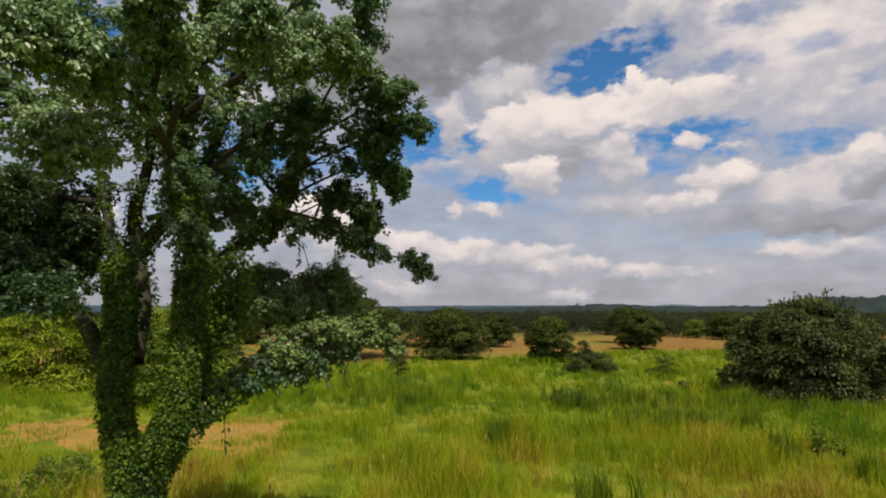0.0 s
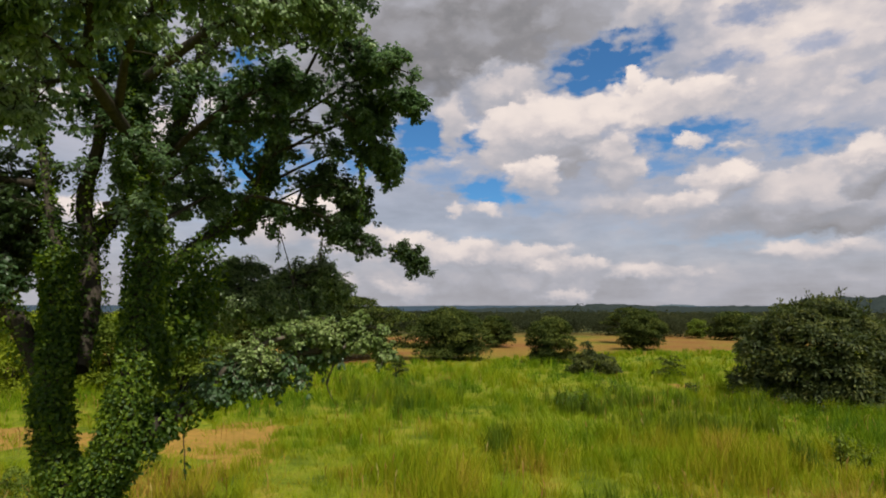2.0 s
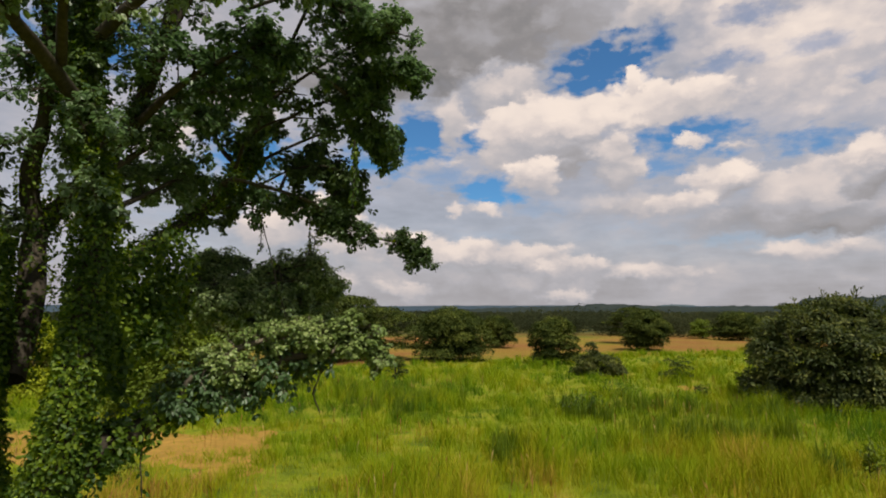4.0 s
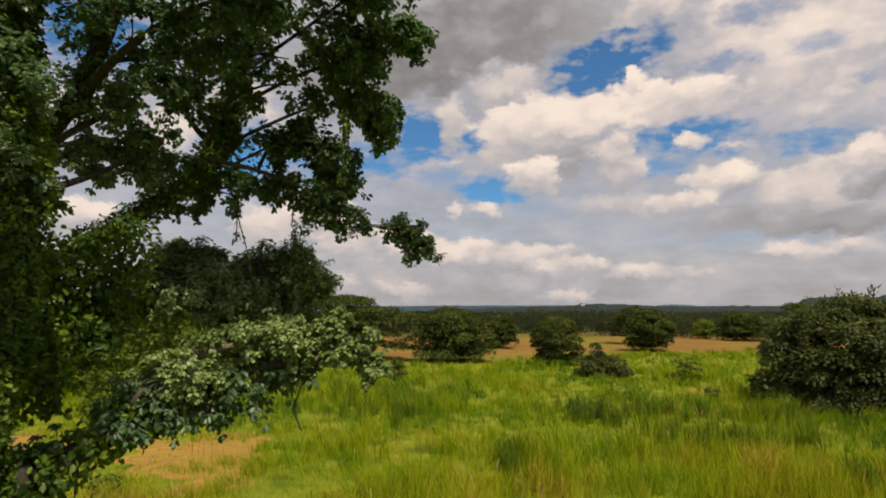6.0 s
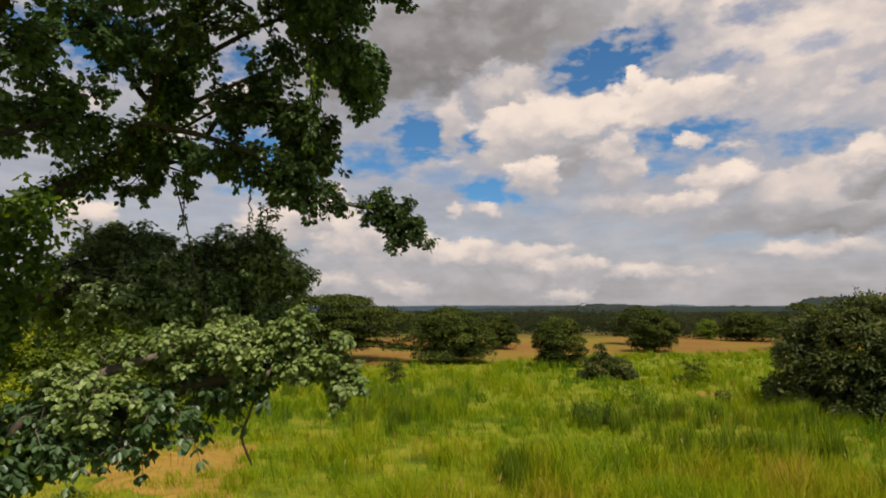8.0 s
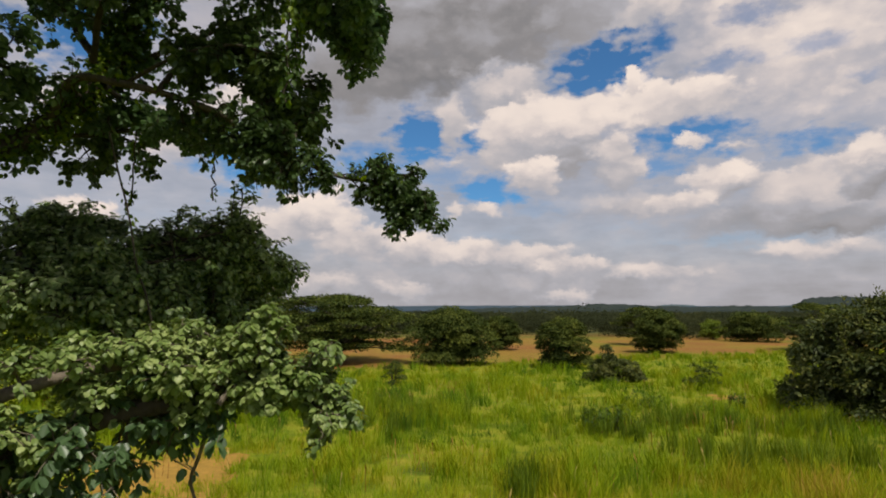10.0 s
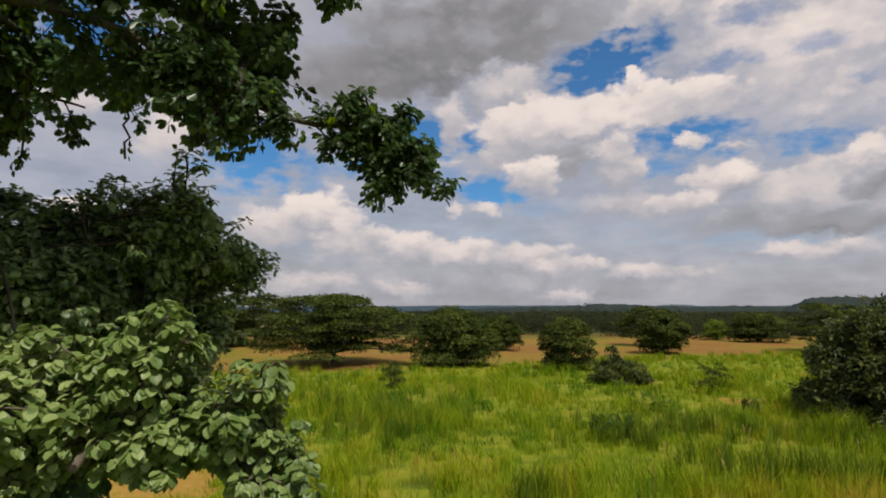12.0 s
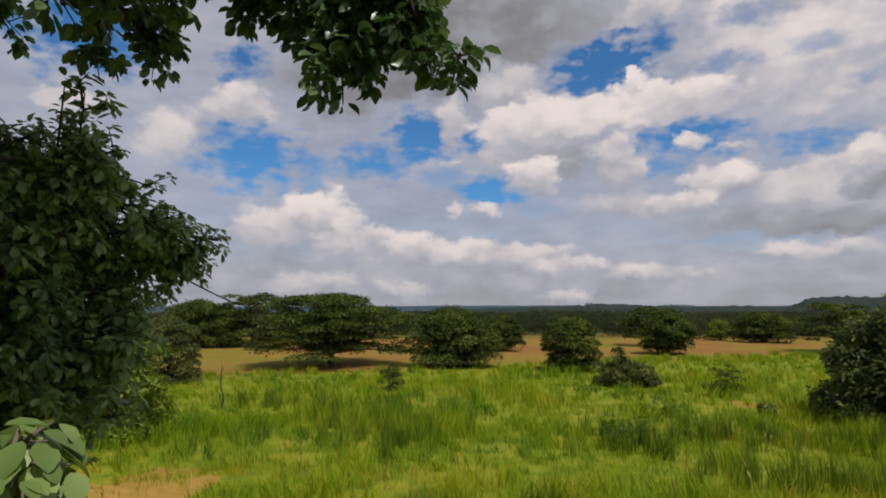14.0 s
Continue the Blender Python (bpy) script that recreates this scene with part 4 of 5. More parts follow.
    # leaves under and inside the limb, shade put in as a darker leaf colour
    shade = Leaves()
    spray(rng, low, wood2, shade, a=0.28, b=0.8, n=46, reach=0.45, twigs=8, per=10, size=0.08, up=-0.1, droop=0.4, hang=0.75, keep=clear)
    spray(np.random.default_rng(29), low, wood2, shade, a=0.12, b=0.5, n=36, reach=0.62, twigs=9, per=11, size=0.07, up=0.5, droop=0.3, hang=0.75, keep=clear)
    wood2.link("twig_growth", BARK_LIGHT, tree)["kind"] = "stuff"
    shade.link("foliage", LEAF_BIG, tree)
    c, t, n, s = pale.arrays()
    order = np.argsort(np.linalg.norm(c - np.array((-1.19, 10.80, 5.20)), axis=1))
    near, rest = order[:300], order[300:]
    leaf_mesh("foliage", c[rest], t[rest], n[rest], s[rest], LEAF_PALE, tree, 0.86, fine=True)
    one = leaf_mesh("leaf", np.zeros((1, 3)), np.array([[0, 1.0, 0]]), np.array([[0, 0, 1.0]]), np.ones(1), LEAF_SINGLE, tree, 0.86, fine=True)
    for q, i in enumerate(near):
        ob = one if q == 0 else new("leaf", one.data)
        ob.parent = tree
        ty = Vector(t[i]).normalized()
        tx = ty.cross(Vector(n[i])).normalized()
        tz = tx.cross(ty)
        ob.matrix_basis = Matrix.Translation(c[i]) @ Matrix((tx, ty, tz)).transposed().to_4x4() @ Matrix.Diagonal((s[i], s[i], s[i], 1))

    # climbing leaves, and vines hanging free
    for ctrl in ([(-4.10, 11.30, 6.57), (-3.80, 10.60, 5.73), (-3.78, 10.20, 4.93)], [(-4.18, 10.90, 6.34), (-4.15, 10.40, 5.56), (-4.05, 10.00, 4.71)], [(-4.22, 10.20, 5.87), (-4.14, 9.90, 5.10), (-4.03, 9.70, 4.45)]):
        climbers(rng, curve_points(ctrl, 10), np.full(10, 0.03), ivy, 700, 0.09, 0.28)
    ivy.link("ivy", LEAF_IVY, tree)
    hanging_vine(rng, (-1.39, 11.40, 8.09), 1.0, tree, 130, 0.06)
    hanging_vine(rng, (-1.50, 12.20, 8.62), 0.9, tree, 90, 0.06)
    hanging_vine(rng, (-3.57, 9.70, 4.13), 0.95, tree, 26, 0.07)
    hanging_vine(rng, (-3.07, 12.30, 7.18), 0.75, tree, 60, 0.05)
    hanging_vine(rng, (-2.19, 12.00, 6.97), 0.5, tree, 30, 0.05)
    hanging_vine(rng, (-2.82, 11.45, 6.90), 1.5, tree, 30, 0.055, slant=0.42)
    hanging_vine(rng, (-1.42, 11.80, 8.10), 0.6, tree, 90, 0.06)
    return tree


great_tree()


# ---- bushes and trees of the savanna ----
def lobe(rng, lv, centre, radius, n, size, flat=0.6, wild=1.0):
    """One leafy head of a crown: leaves on its upper shell, hanging at the rim, with a few stray sprays."""
    o = ball(rng, n)
    o[:, 2] = np.where(rng.random(n) < 0.8, np.abs(o[:, 2]), o[:, 2])
    bump = 0.86 + 0.16 * np.sin(o[:, 0] * 5 + centre[0] * 3) * np.cos(o[:, 1] * 6 + centre[1] * 2) + rng.normal(size=n) * 0.07
    c = np.asarray(centre) + o * (radius * bump)[:, None] * np.array([1, 1, flat])
    t = unit(o * np.array([1, 1, 0.2]) + ball(rng, n) * 0.7 + np.array([0, 0, -0.35]) / wild)
    lv.add(c, t, o * np.array([1, 1, 1 / flat]) * 0.9 + ball(rng, n) * 0.4 * wild ** 2 + np.array([0, 0, 0.25]), size * rng.uniform(0.55, 1.25, n))


def dome_bush(name, label, category, x, y, rx, ry, h, heads, per, size, mat, seed, group="", low=0.0, head=0.24, width=0.62, sprigs=0):
    """A rounded bush of many stems, leafy down to the grass, with a lumpy outline of leafy heads."""
    rng = np.random.default_rng(seed)
    bush = thing(name, label, category, group)
    bush.location = (x, y, 0)
    lv = Leaves()
    mean = (rx + ry + h) / 3
    for q in range(heads):
        z = (q + 0.5) / heads * 1.12 - 0.12
        a = q * 2.39996 + rng.normal() * 0.35
        d = np.array([math.cos(a) * math.sqrt(max(0.0, 1 - z * z)), math.sin(a) * math.sqrt(max(0.0, 1 - z * z)), z])
        rad = head * mean * rng.uniform(0.65, 1.35)
        k = rng.uniform(0.84, 1.00) - 0.62 * rad / mean
        c = d * np.array([rx, ry, h - low]) * k
        lobe(rng, lv, (c[0], c[1], max(c[2] + low, 0.25 * rad)), rad, int(per * (rad / (head * mean)) ** 2), size, rng.uniform(0.5, 0.85))
    for _ in range(12):
        d = ball(rng, 1)[0]
        d[2] = abs(d[2]) + 0.4
        e = d * np.array([rx, ry, h]) * 0.6
        w = Tubes(6)
        w.add(curve_points([(rng.normal() * 0.15 * rx, rng.normal() * 0.15 * ry, -0.15), e * np.array([0.6, 0.6, 0.5]), e], 7), np.linspace(0.012 * h, 0.004 * h, 7))
        w.link("stem", BARK_DARK, bush)
    for _ in range(sprigs):
        # shoots that stand out of the outline, leafy to the tip
        d = ball(rng, 1)[0]
        d[2] = abs(d[2])
        foot = d * np.array([rx, ry, h]) * 0.80
        tip = d * np.array([rx, ry, h]) * rng.uniform(0.93, 1.04) + np.array([0, 0, 0.03 * h * rng.random()])
        pts = curve_points([foot, (foot + tip) / 2 + ball(rng, 1)[0] * 0.04 * h, tip], 7)
        w = Tubes(4)
        w.add(pts, np.linspace(0.005 * h, 0.002 * h, 7))
        w.link("sprig", BARK_DARK, bush)
        n = 34
        q = rng.uniform(1.5, 6, n)
        i = np.minimum(q.astype(int), 5)
        o = ball(rng, n)
        c = pts[i] + (pts[i + 1] - pts[i]) * (q - i)[:, None] + o * size * 0.35
        lv.add(c, unit(o + unit(tip - foot) * 0.9), ball(rng, n) * 0.6 + np.array([0, 0, 0.8]), size * rng.uniform(0.6, 1.1, n))
    lv.link("foliage", mat, bush, width, True)
    return bush


def weed_patch(x, y, radius, shoots, height, mat, seed):
    """Lanky leafy shoots that stand loosely together in the grass."""
    rng = np.random.default_rng(seed)
    patch = thing("weed_clump", "scruffy dark-leaved weeds standing in the tall grass", "weed", "weeds")
    patch.location = (x, y, 0)
    lv = Leaves()
    for _ in range(shoots):
        a, q = rng.uniform(0, 6.28), radius * math.sqrt(rng.random())
        foot = np.array([math.cos(a) * q, math.sin(a) * q * 0.6, -0.05])
        h = height * rng.uniform(0.6, 1.1) * (1 - 0.3 * q / radius)
        pts = curve_points([foot, foot + np.array([rng.normal() * 0.08, rng.normal() * 0.08, h * 0.5]), foot + np.array([rng.normal() * 0.25, rng.normal() * 0.2, h])], 7)
        w = Tubes(5)
        w.add(pts, np.linspace(0.014, 0.005, 7))
        w.link("stem", BARK_DARK, patch)
        n = 46
        s = rng.uniform(1.2, 6, n)
        i = np.minimum(s.astype(int), 5)
        o = ball(rng, n)
        c = pts[i] + (pts[i + 1] - pts[i]) * (s - i)[:, None] + o * np.array([1, 1, 0.4]) * (0.17 - 0.018 * s)[:, None]
        lv.add(c, o + np.array([0, 0, -0.2]), ball(rng, n) * 0.6 + np.array([0, 0, 0.8]), 0.15 * rng.uniform(0.5, 1.2, n))
    lv.link("foliage", mat, patch, 0.45)
    return patch


def crown_tree(name, label, x, y, h, r, clear, heads, per, size, mat, seed, shape="round", group="", lean=0.0):
    """A tree with one trunk, radiating limbs and a crown of leafy heads, round or spread in tiers like an umbrella."""
    rng = np.random.default_rng(seed)
    tree = thing(name, label, "tree", group)
    tree.location = (x, y, 0)
    fork = np.array([lean * h, 0, h * clear])
    w = Tubes(9)
    w.add(curve_points([(0, 0, -0.15), fork * 0.5 + np.array([0.02 * h, 0, 0]), fork], 8), np.linspace(0.045 * h, 0.03 * h, 8), rng, 0.05)
    w.link("trunk", BARK_DARK, tree)
    lv = Leaves()
    for q in range(heads):
        a = q * 2.39996 + rng.normal() * 0.4
        s = math.sqrt((q + 0.5) / heads)
        edge = 1 + 0.16 * math.sin(2 * a + seed) + 0.10 * math.sin(5 * a + 2 * seed)
        if shape == "umbrella":
            tier = rng.random()
            rad = r * rng.uniform(0.16, 0.27)
            top = h * (1 - 0.34 * s ** 3.2 - 0.05 * math.sin(3 * a + seed))
            z = top * (0.94 if tier < 0.40 else 0.70 if tier < 0.66 else 0.46 if tier < 0.84 else 0.28) + rng.normal() * 0.02 * h
            flat = rng.uniform(0.16, 0.28)
        else:
            rad = r * rng.uniform(0.22, 0.42)
            top = h * (0.36 + 0.64 * math.sqrt(max(0.0, 1 - s * s)))
            z = top - rad * 0.6 - (0 if q % 2 else rng.uniform(0.15, 1.0) * (top - 0.1 * h))
            flat = rng.uniform(0.48, 0.8)
        wide = 0.85 if shape == "umbrella" else 0.74
        c = np.array([math.cos(a) * s * r * edge * wide, math.sin(a) * s * r * edge * wide, max(z, 0.12 * h)])
        lobe(rng, lv, c, rad, int(per * (rad / (0.3 * r)) ** 2), size, flat)
        if q % 3 == 0:
            wood = Tubes(5)
            wood.add(curve_points([fork * rng.uniform(0.75, 1.0), (fork + c) / 2 + np.array([0, 0, 0.04 * h]), c], 7), np.linspace(0.018 * h, 0.004 * h, 7))
            wood.link("limb", BARK_DARK, tree)
    lv.link("crown", mat, tree, 0.6, True)
    return tree


dome_bush("bush", "big round dark olive bush, leafy to the ground", "bush", 23.8, 38.0, 5.5, 5.2, 6.6, 110, 460, 0.32, LEAF_BUSH, 31, head=0.19, width=0.4, sprigs=90)
dome_bush("bush", "dark rounded bush beside the big bush", "bush", 36.4, 41.2, 5.0, 5.0, 4.6, 50, 520, 0.23, LEAF_BUSH, 32)
# thicket behind the great tree
dome_bush("bush", "bright yellow-green bush at the edge of a clearing", "bush", -28.7, 41.8, 5.4, 4.0, 6.0, 56, 560, 0.22, LEAF_LIME, 41, "thicket")
dome_bush("bush", "bright yellow-green bush at the edge of a clearing", "bush", -34.1, 39.8, 4.5, 4.0, 6.2, 44, 520, 0.22, LEAF_LIME, 42, "thicket")
dome_bush("bush", "tall yellow-green bush behind the great tree", "bush", -25.1, 48.8, 5.2, 4.0, 6.4, 50, 520, 0.22, LEAF_LIME, 43, "thicket")
dome_bush("bush", "leafy green bush with feathery sprays at the field's edge", "bush", -15.5, 35.3, 3.4, 2.8, 6.3, 60, 340, 0.25, LEAF_SHRUB, 44, "thicket", width=0.5, sprigs=40)
dome_bush("bush", "dark green bush beside the leafy bush", "bush", -21.0, 54.6, 2.3, 2.6, 5.6, 36, 420, 0.19, LEAF_BUSH, 45, "thicket")
dome_bush("bush", "tall green bush behind the great tree", "bush", -24.2, 43.7, 4.5, 3.5, 6.0, 44, 460, 0.20, LEAF_SHRUB, 46, "thicket")
crown_tree("tree", "wide umbrella-crowned savanna tree with a short trunk", -11.5, 68.8, 6.9, 7.6, 0.2, 150, 620, 0.26, LEAF_FAR, 51, "umbrella")
crown_tree("tree", "round dark olive tree with low branches", 0.7, 67.0, 5.8, 4.3, 0.12, 74, 620, 0.22, LEAF_FAR, 52)
crown_tree("tree", "small round dark tree on the pasture", 7.9, 89.0, 4.8, 2.9, 0.2, 40, 420, 0.24, LEAF_FAR, 53)
crown_tree("tree", "small irregular dark tree at the meadow's edge", 11.5, 63.3, 4.8, 2.7, 0.1, 48, 460, 0.20, LEAF_FAR, 54)
crown_tree("tree", "dark leafy tree on the pasture", 28.3, 83.9, 5.6, 3.6, 0.1, 54, 500, 0.24, LEAF_FAR, 55)
crown_tree("tree", "dark flat-topped tree at the pasture's edge", 31.3, 100.3, 5.8, 4.6, 0.25, 34, 520, 0.30, LEAF_FAR, 56, "umbrella")
dome_bush("bush", "low dark spreading bush in the grass", "bush", 13.4, 53.3, 2.4, 2.0, 2.0, 36, 300, 0.16, LEAF_BUSH, 61, sprigs=30)
dome_bush("bush", "upright leafy shoot of the low dark bush", "bush", 12.8, 53.3, 0.8, 0.8, 3.2, 16, 160, 0.18, LEAF_BUSH, 71)
dome_bush("weed_clump", "leafy green weed clump near the clearing", "weed", -12.4, 19.5, 1.2, 0.9, 0.9, 14, 160, 0.10, LEAF_SHRUB, 69, "weeds")
dome_bush("weed_clump", "leafy green weed clump near the clearing", "weed", -10.0, 21.5, 0.5, 0.5, 0.9, 9, 130, 0.09, LEAF_SHRUB, 70, "weeds")
weed_patch(-12.6, 17.6, 1.6, 22, 1.1, LEAF_SHRUB, 80)
weed_patch(-14.2, 16.9, 1.4, 18, 1.2, LEAF_IVY, 81)
weed_patch(-11.2, 18.4, 0.8, 9, 1.0, LEAF_IVY, 82)
weed_patch(7.3, 34.6, 1.8, 14, 1.4, LEAF_IVY, 72)
weed_patch(16.6, 41.0, 0.5, 7, 0.9, LEAF_BUSH, 83)
weed_patch(16.6, 40.0, 0.4, 6, 0.8, LEAF_IVY, 84)
weed_patch(14.5, 22.3, 0.6, 10, 1.6, LEAF_SHRUB, 73)
weed_patch(11.1, 39.9, 1.2, 12, 1.2, LEAF_IVY, 75)
dome_bush("sapling", "small upright sapling with loose dark leaves", "sapling", -3.8, 50.8, 0.9, 0.9, 2.0, 12, 110, 0.15, LEAF_FAR, 62)
dome_bush("sapling", "thin pale-leaved sapling in the meadow", "sapling", 17.9, 47.7, 1.3, 1.1, 2.2, 11, 100, 0.15, LEAF_FAR, 63, low=0.5)
crown_tree("tree", "umbrella-crowned tree beyond the pasture", -29.8, 100.3, 8.0, 7.0, 0.3, 56, 560, 0.32, LEAF_FAR, 57, "umbrella")
crown_tree("tree", "small round tree on the yellow pasture", -33.5, 97.5, 4.6, 3.8, 0.2, 44, 420, 0.26, LEAF_FAR, 58)
crown_tree("tree", "tall dark tree behind the yellow pasture", -39.2, 101.7, 7.2, 6.0, 0.2, 60, 480, 0.32, LEAF_FAR, 59)
crown_tree("tree", "small pale green tree beyond the pasture", 51.8, 119.3, 3.8, 2.5, 0.25, 26, 300, 0.28, LEAF_SHRUB, 64)
crown_tree("tree", "flat-crowned dark tree beyond the big bush", 50.9, 85.9, 6.6, 5.0, 0.3, 40, 520, 0.28, LEAF_FAR, 65, "umbrella")
crown_tree("tree", "round tree at the pasture's far edge", 55.4, 111.5, 5.4, 4.8, 0.2, 50, 440, 0.30, LEAF_FAR, 66)


def stake():
    post = thing("stake", "thin crooked dark wooden stake in the grass", "stake")
    post.location = (-12.7, 43.3, 0)
    w = Tubes(7)
    w.add(curve_points([(0, 0, -0.1), (0.10, 0, 0.6), (-0.08, 0, 1.2), (-0.04, 0, 2.3)], 9), np.linspace(0.055, 0.03, 9))
    w.link("pole", BARK_DARK, post)


stake()


def far_woods():
    """The scattered woodland that covers the plain out to the hills."""
    rng = np.random.default_rng(77)
    lv = Leaves()
    n = 2300
    d = 118 * (1100 / 118) ** rng.random(n)
    az = np.radians(rng.uniform(-58, 58, n))
    x, y = np.sin(az) * d, np.cos(az) * d
    wood = value_noise(x, y, 60.0, 31)
    for i in range(n):
        if y[i] < 125 and (rng.random() < 0.5 or wood[i] < 0.5):
            continue
        if y[i] < 340 and wood[i] < 0.36:
            continue
        h = rng.uniform(2.6, 5.2) * (0.75 + 0.4 * wood[i]) * (1.25 if d[i] < 160 else 1.0)
        r = h * rng.uniform(0.9, 1.9)
        k = int(np.clip(26000 / d[i], 30, 190))
        for _ in range(3 if d[i] > 350 else 5):
            a, q = rng.uniform(0, 6.28), math.sqrt(rng.random()) * 0.8
            z = h * rng.uniform(0.05, 0.66 - 0.4 * q * q)
            lobe(rng, lv, np.array([x[i] + math.cos(a) * q * r, y[i] + math.sin(a) * q * r, z]), r * rng.uniform(0.35, 0.6), k, 0.24 + d[i] / 560, 0.7, 2.6)
    ob = lv.link("far_woods", LEAF_WOOD, None, 0.7, True)
    tagged(ob, "scattered dark savanna woodland across the distant plain", "woods", kind="stuff")


far_woods()


# ---- grass ----
# centre, half widths and bareness of the dry clearings
CLEARINGS = (
    (-9.6, 27.0, 4.2, 4.2, 0.95), (-7.7, 23.2, 1.9, 2.0, 0.95), (-17.4, 27.0, 4.6, 4.0, 0.85), (-9.4, 29.6, 2.0, 2.0, 0.95), (18.0, 44.7, 2.2, 1.2, 0.95))


# places where the grass lies thin and pale
THIN = ((1.9, 36.6, 2.6, 1.6, 0.6), (3.4, 38.0, 2.2, 1.2, 0.6), (11.6, 18.4, 1.8, 1.0, 0.75), (16.5, 42.8, 2.4, 1.0, 0.8), (-5.0, 27.5, 2.0, 1.4, 0.6), (5.5, 20.5, 1.6, 0.8, 0.5), (16.0, 26.5, 2.0, 0.9, 0.6))


def bare(x, y):
    out = np.zeros_like(x)
    for cx, cy, rx, ry, s in CLEARINGS + THIN:
        q = ((x - cx) / rx) ** 2 + ((y - cy) / ry) ** 2
        out = np.maximum(out, s * np.exp(-q * 0.9))
    return out


def soil_patch(cx, cy, rx, ry, seed):
    """A ragged bare clearing that follows the lie of the ground."""
    n, m = 40, 12
    ang = np.linspace(0, 2 * math.pi, n, endpoint=False)
    rng = np.random.default_rng(seed)
    edge = 1 + sum(rng.normal() * 0.17 * np.sin(k * ang + rng.uniform(0, 6.28)) for k in range(2, 8))
    k = np.linspace(0.0, 1.0, m)
    X = cx + rx * k[None] * (edge * np.cos(ang))[:, None]
    Y = cy + ry * k[None] * (edge * np.sin(ang))[:, None]
    Z = ground_height(X, Y) + 0.035 - 0.05 * k[None] ** 4
    v = np.stack([X, Y, Z], -1).reshape(-1, 3)
    i, j = np.meshgrid(np.arange(n), np.arange(m - 1), indexing="ij")
    a, c = (i * m + j).ravel(), (((i + 1) % n) * m + j).ravel()
    ob = link_mesh("soil_patch", v, np.stack([a, a + 1, c + 1, c], -1), SOIL, None, True)
    tagged(ob, "dry orange-tan soil clearing with sparse short grass", "soil", "dry clearings", "structure")


for q, spot in enumerate(CLEARINGS):
    soil_patch(spot[0], spot[1], spot[2] * 0.75, spot[3] * 0.75, 200 + q)


def grass_field():
    rng = np.random.default_rng(99)
    verts, faces, base = [], [], 0
    for y0, y1, dens, per, wid in ((5, 14, 3.0, 10, 0.016), (14, 26, 10.0, 12, 0.018), (26, 40, 6.5, 11, 0.023), (40, 58, 2.8, 10, 0.036), (58, 84, 1.4, 10, 0.055)):
        half = 0.86 * y1 + 3
        n = int(dens * 2 * half * (y1 - y0))
        x, y = rng.uniform(-half, half, n), rng.uniform(y0, y1, n)
        x, y = x[np.abs(x) < 0.86 * y + 3], y[np.abs(x) < 0.86 * y + 3]
        thick = 0.4 * value_noise(x, y, 5.0, 1) + 0.6 * value_noise(x, y, 1.7, 2)
        thick = np.clip((thick - 0.5) * 1.45 + 0.5, 0.05, 1)
        b = bare(x, y)
        inside = y - 0.42 * x < 64 + 5 * value_noise(x, y, 9.0, 8)
        keep = inside & (rng.random(len(x)) < np.clip(1.2 * thick + 0.55 - 0.75 * b, 0.22, 1))
        x, y, thick, b = x[keep], y[keep], thick[keep], b[keep]
        tall = (0.38 + 1.08 * thick ** 1.7) * (1 - 0.7 * b) * np.where(y > 50, 0.8, 1.0)
        m = len(x)
        bx = np.repeat(x, per) + rng.normal(size=m * per) * 0.13
        by = np.repeat(y, per) + rng.normal(size=m * per) * 0.13
        h = np.repeat(tall, per) * rng.uniform(0.55, 1.15, m * per)
        a = rng.uniform(0, 2 * math.pi, m * per)
        out = np.stack([np.cos(a), np.sin(a), np.zeros_like(a)], -1)
        side = np.stack([-np.sin(a + 0.6), np.cos(a + 0.6), np.zeros_like(a)], -1)
        lean = (h * rng.uniform(0.1, 0.75, m * per))[:, None]
        wd = (wid * rng.uniform(0.6, 1.3, m * per))[:, None]
        p0 = np.stack([bx, by, np.full_like(bx, -0.12)], -1)
        up = np.array([0, 0, 1.0])
        p1 = p0 + up * (h * 0.6)[:, None] + out * lean * 0.35
        p2 = p0 + up * h[:, None] + out * lean
        v = np.stack([p0 - side * wd * 0.5, p0 + side * wd * 0.5, p1 + side * wd * 0.45, p1 - side * wd * 0.45, p2 + side * wd * 0.06, p2 - side * wd * 0.06], 1).reshape(-1, 3)
        k = (np.arange(m * per) * 6)[:, None, None] + base
        f = (k + np.array([(0, 1, 2, 3), (3, 2, 4, 5)])[None]).reshape(-1, 4)
        verts.append(v)
        faces.append(f)
        base += len(v)
    ob = link_mesh("grass", np.concatenate(verts), np.concatenate(faces), GRASS)
    tagged(ob, "tall lush yellow-green savanna grass in uneven tufts", "grass", kind="stuff")


# centre, half widths and number of tufts of the darker, taller grass
REEDS = (
    (12.7, 22.4, 0.6, 0.5, 6), (10.6, 28.1, 2.2, 1.6, 16), (7.7, 35.3, 2.0, 1.6, 12), (2.5, 24.9, 1.4, 0.8, 12), (13.8, 19.3, 0.7, 0.5, 6), (13.8, 27.4, 1.8, 1.0, 12), (-2.4, 36.0, 2.4, 2.4, 26), (-3.6, 39.6, 3.0, 1.6, 18),
    (11.6, 35.0, 3.2, 1.6, 18), (9.7, 29.2, 1.4, 1.2, 8), (7.2, 32.9, 1.6, 1.2, 10), (-9.7, 44.0, 2.6, 2.0, 10), (4.4, 16.9, 0.8, 0.5, 5), (17.5, 33.0, 2.6, 1.4, 14))


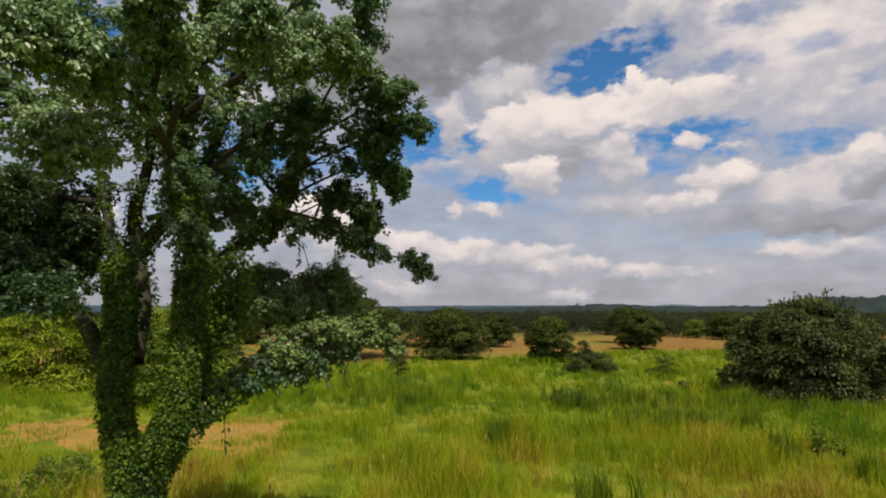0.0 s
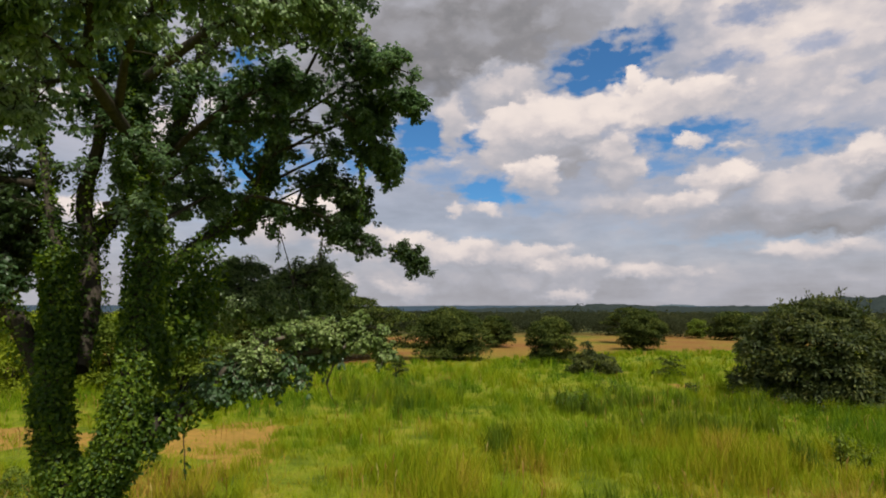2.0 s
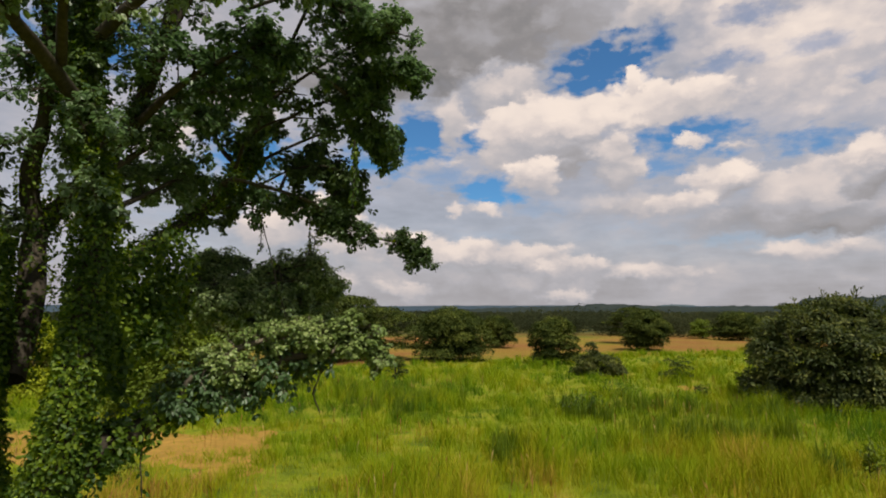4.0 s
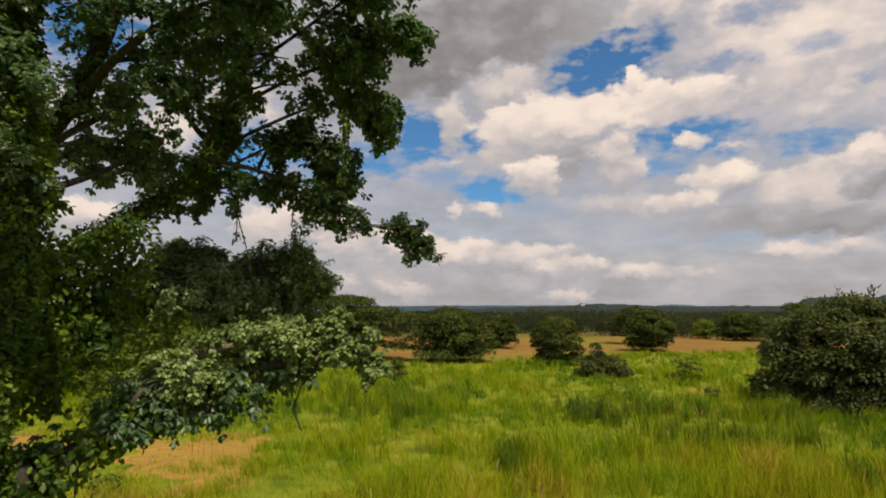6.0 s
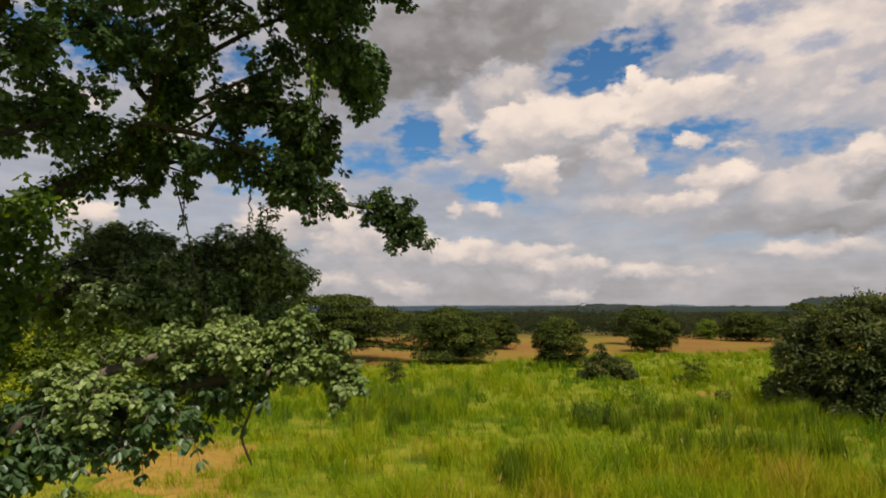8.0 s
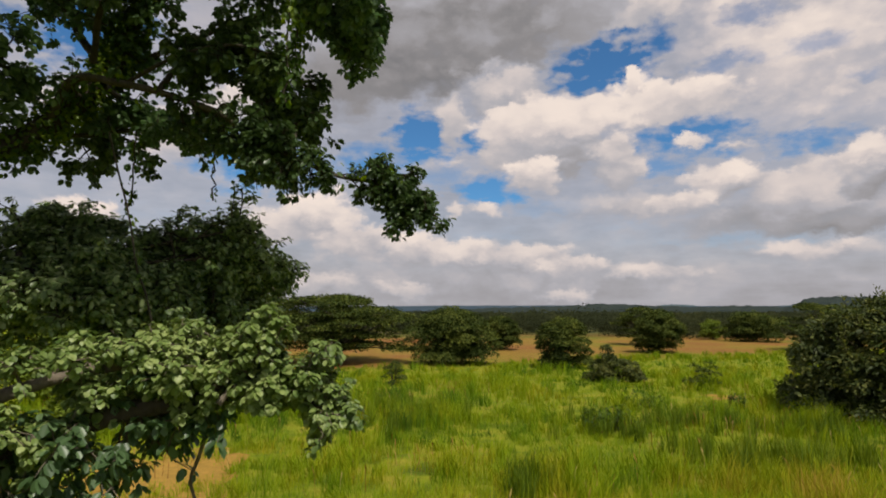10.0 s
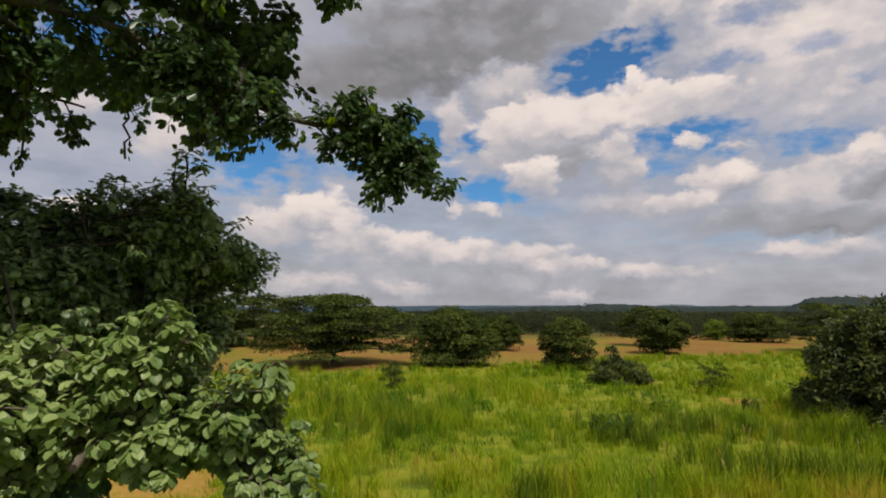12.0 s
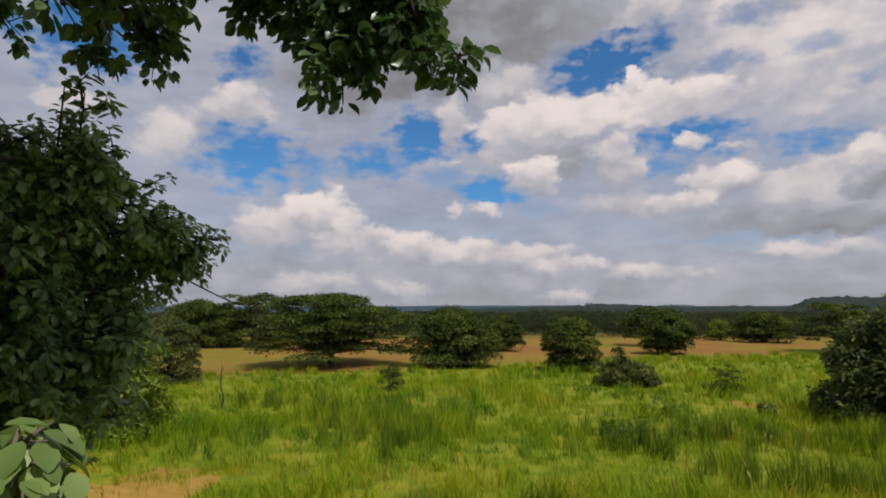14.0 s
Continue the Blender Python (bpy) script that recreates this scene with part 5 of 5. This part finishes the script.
def reed_tufts():
    rng = np.random.default_rng(123)
    foot, tall = [], []
    for cx, cy, rx, ry, n in REEDS:
        o = rng.normal(size=(n, 2)) * 0.55
        foot.append(np.stack([cx + o[:, 0] * rx, cy + o[:, 1] * ry], -1))
        tall.append(rng.uniform(0.75, 1.45, n))
    foot, tall, per = np.concatenate(foot), np.concatenate(tall), 42
    m = len(foot) * per
    b = np.repeat(foot, per, 0) + rng.normal(size=(m, 2)) * 0.15
    h = np.repeat(tall, per) * rng.uniform(0.5, 1.1, m)
    a = rng.uniform(0, 2 * math.pi, m)
    out = np.stack([np.cos(a), np.sin(a), np.zeros(m)], -1)
    side = np.stack([-np.sin(a + 0.5), np.cos(a + 0.5), np.zeros(m)], -1) * (0.013 * rng.uniform(0.6, 1.4, m))[:, None]
    lean = (h * rng.uniform(0.05, 0.42, m))[:, None]
    p0 = np.column_stack([b, ground_height(b[:, 0], b[:, 1]) - 0.06])
    up = np.array([0, 0, 1.0])
    p1 = p0 + up * (h * 0.6)[:, None] + out * lean * 0.3
    p2 = p0 + up * h[:, None] + out * lean
    v = np.stack([p0 - side, p0 + side, p1 + side, p1 - side, p2 + side * 0.1, p2 - side * 0.1], 1).reshape(-1, 3)
    f = ((np.arange(m) * 6)[:, None, None] + np.array([(0, 1, 2, 3), (3, 2, 4, 5)])[None]).reshape(-1, 4)
    ob = link_mesh("reed_grass", v, f, REED)
    tagged(ob, "upright dark blue-green tufts of taller grass", "grass", kind="stuff")


def dry_stalks():
    """Thin dry stems with ragged seed heads, standing among the green grass."""
    rng = np.random.default_rng(321)
    n = 5200
    x, y = rng.uniform(-32, 32, n), 15 + 33 * rng.random(n) ** 1.4
    patchy = 0.5 * value_noise(x, y, 4.0, 51) + 0.5 * value_noise(x, y, 1.3, 52)
    keep = (np.abs(x) < 0.8 * y + 2) & (rng.random(n) < np.clip((patchy - 0.44) * 4, 0, 1))
    x, y = x[keep], y[keep]
    m = len(x)
    h, a = rng.uniform(0.45, 1.0, m), rng.uniform(0, 2 * math.pi, m)
    out = np.stack([np.cos(a), np.sin(a), np.zeros(m)], -1)
    side = np.stack([-np.sin(a), np.cos(a), np.zeros(m)], -1)
    p0 = np.stack([x, y, ground_height(x, y) - 0.05], -1)
    up = np.array([0, 0, 1.0])
    p1 = p0 + up * (h * 0.72)[:, None] + out * (h * 0.08)[:, None]
    p2 = p0 + up * (h * 0.86)[:, None] + out * (h * 0.16)[:, None]
    p3 = p0 + up * h[:, None] + out * (h * rng.uniform(0.2, 0.36, m))[:, None]
    w = side * rng.uniform(0.005, 0.009, m)[:, None]
    v = np.stack([p0 - w, p0 + w, p1 + w, p1 - w, p2 + w * 2.6, p2 - w * 2.6, p3 + w * 0.4, p3 - w * 0.4], 1).reshape(-1, 3)
    f = ((np.arange(m) * 8)[:, None, None] + np.array([(0, 1, 2, 3), (3, 2, 4, 5), (5, 4, 6, 7)])[None]).reshape(-1, 4)
    tagged(link_mesh("dry_stalks", v, f, STRAW), "straw and red-brown seed stalks among the green grass", "grass", kind="stuff")


grass_field()
reed_tufts()
dry_stalks()
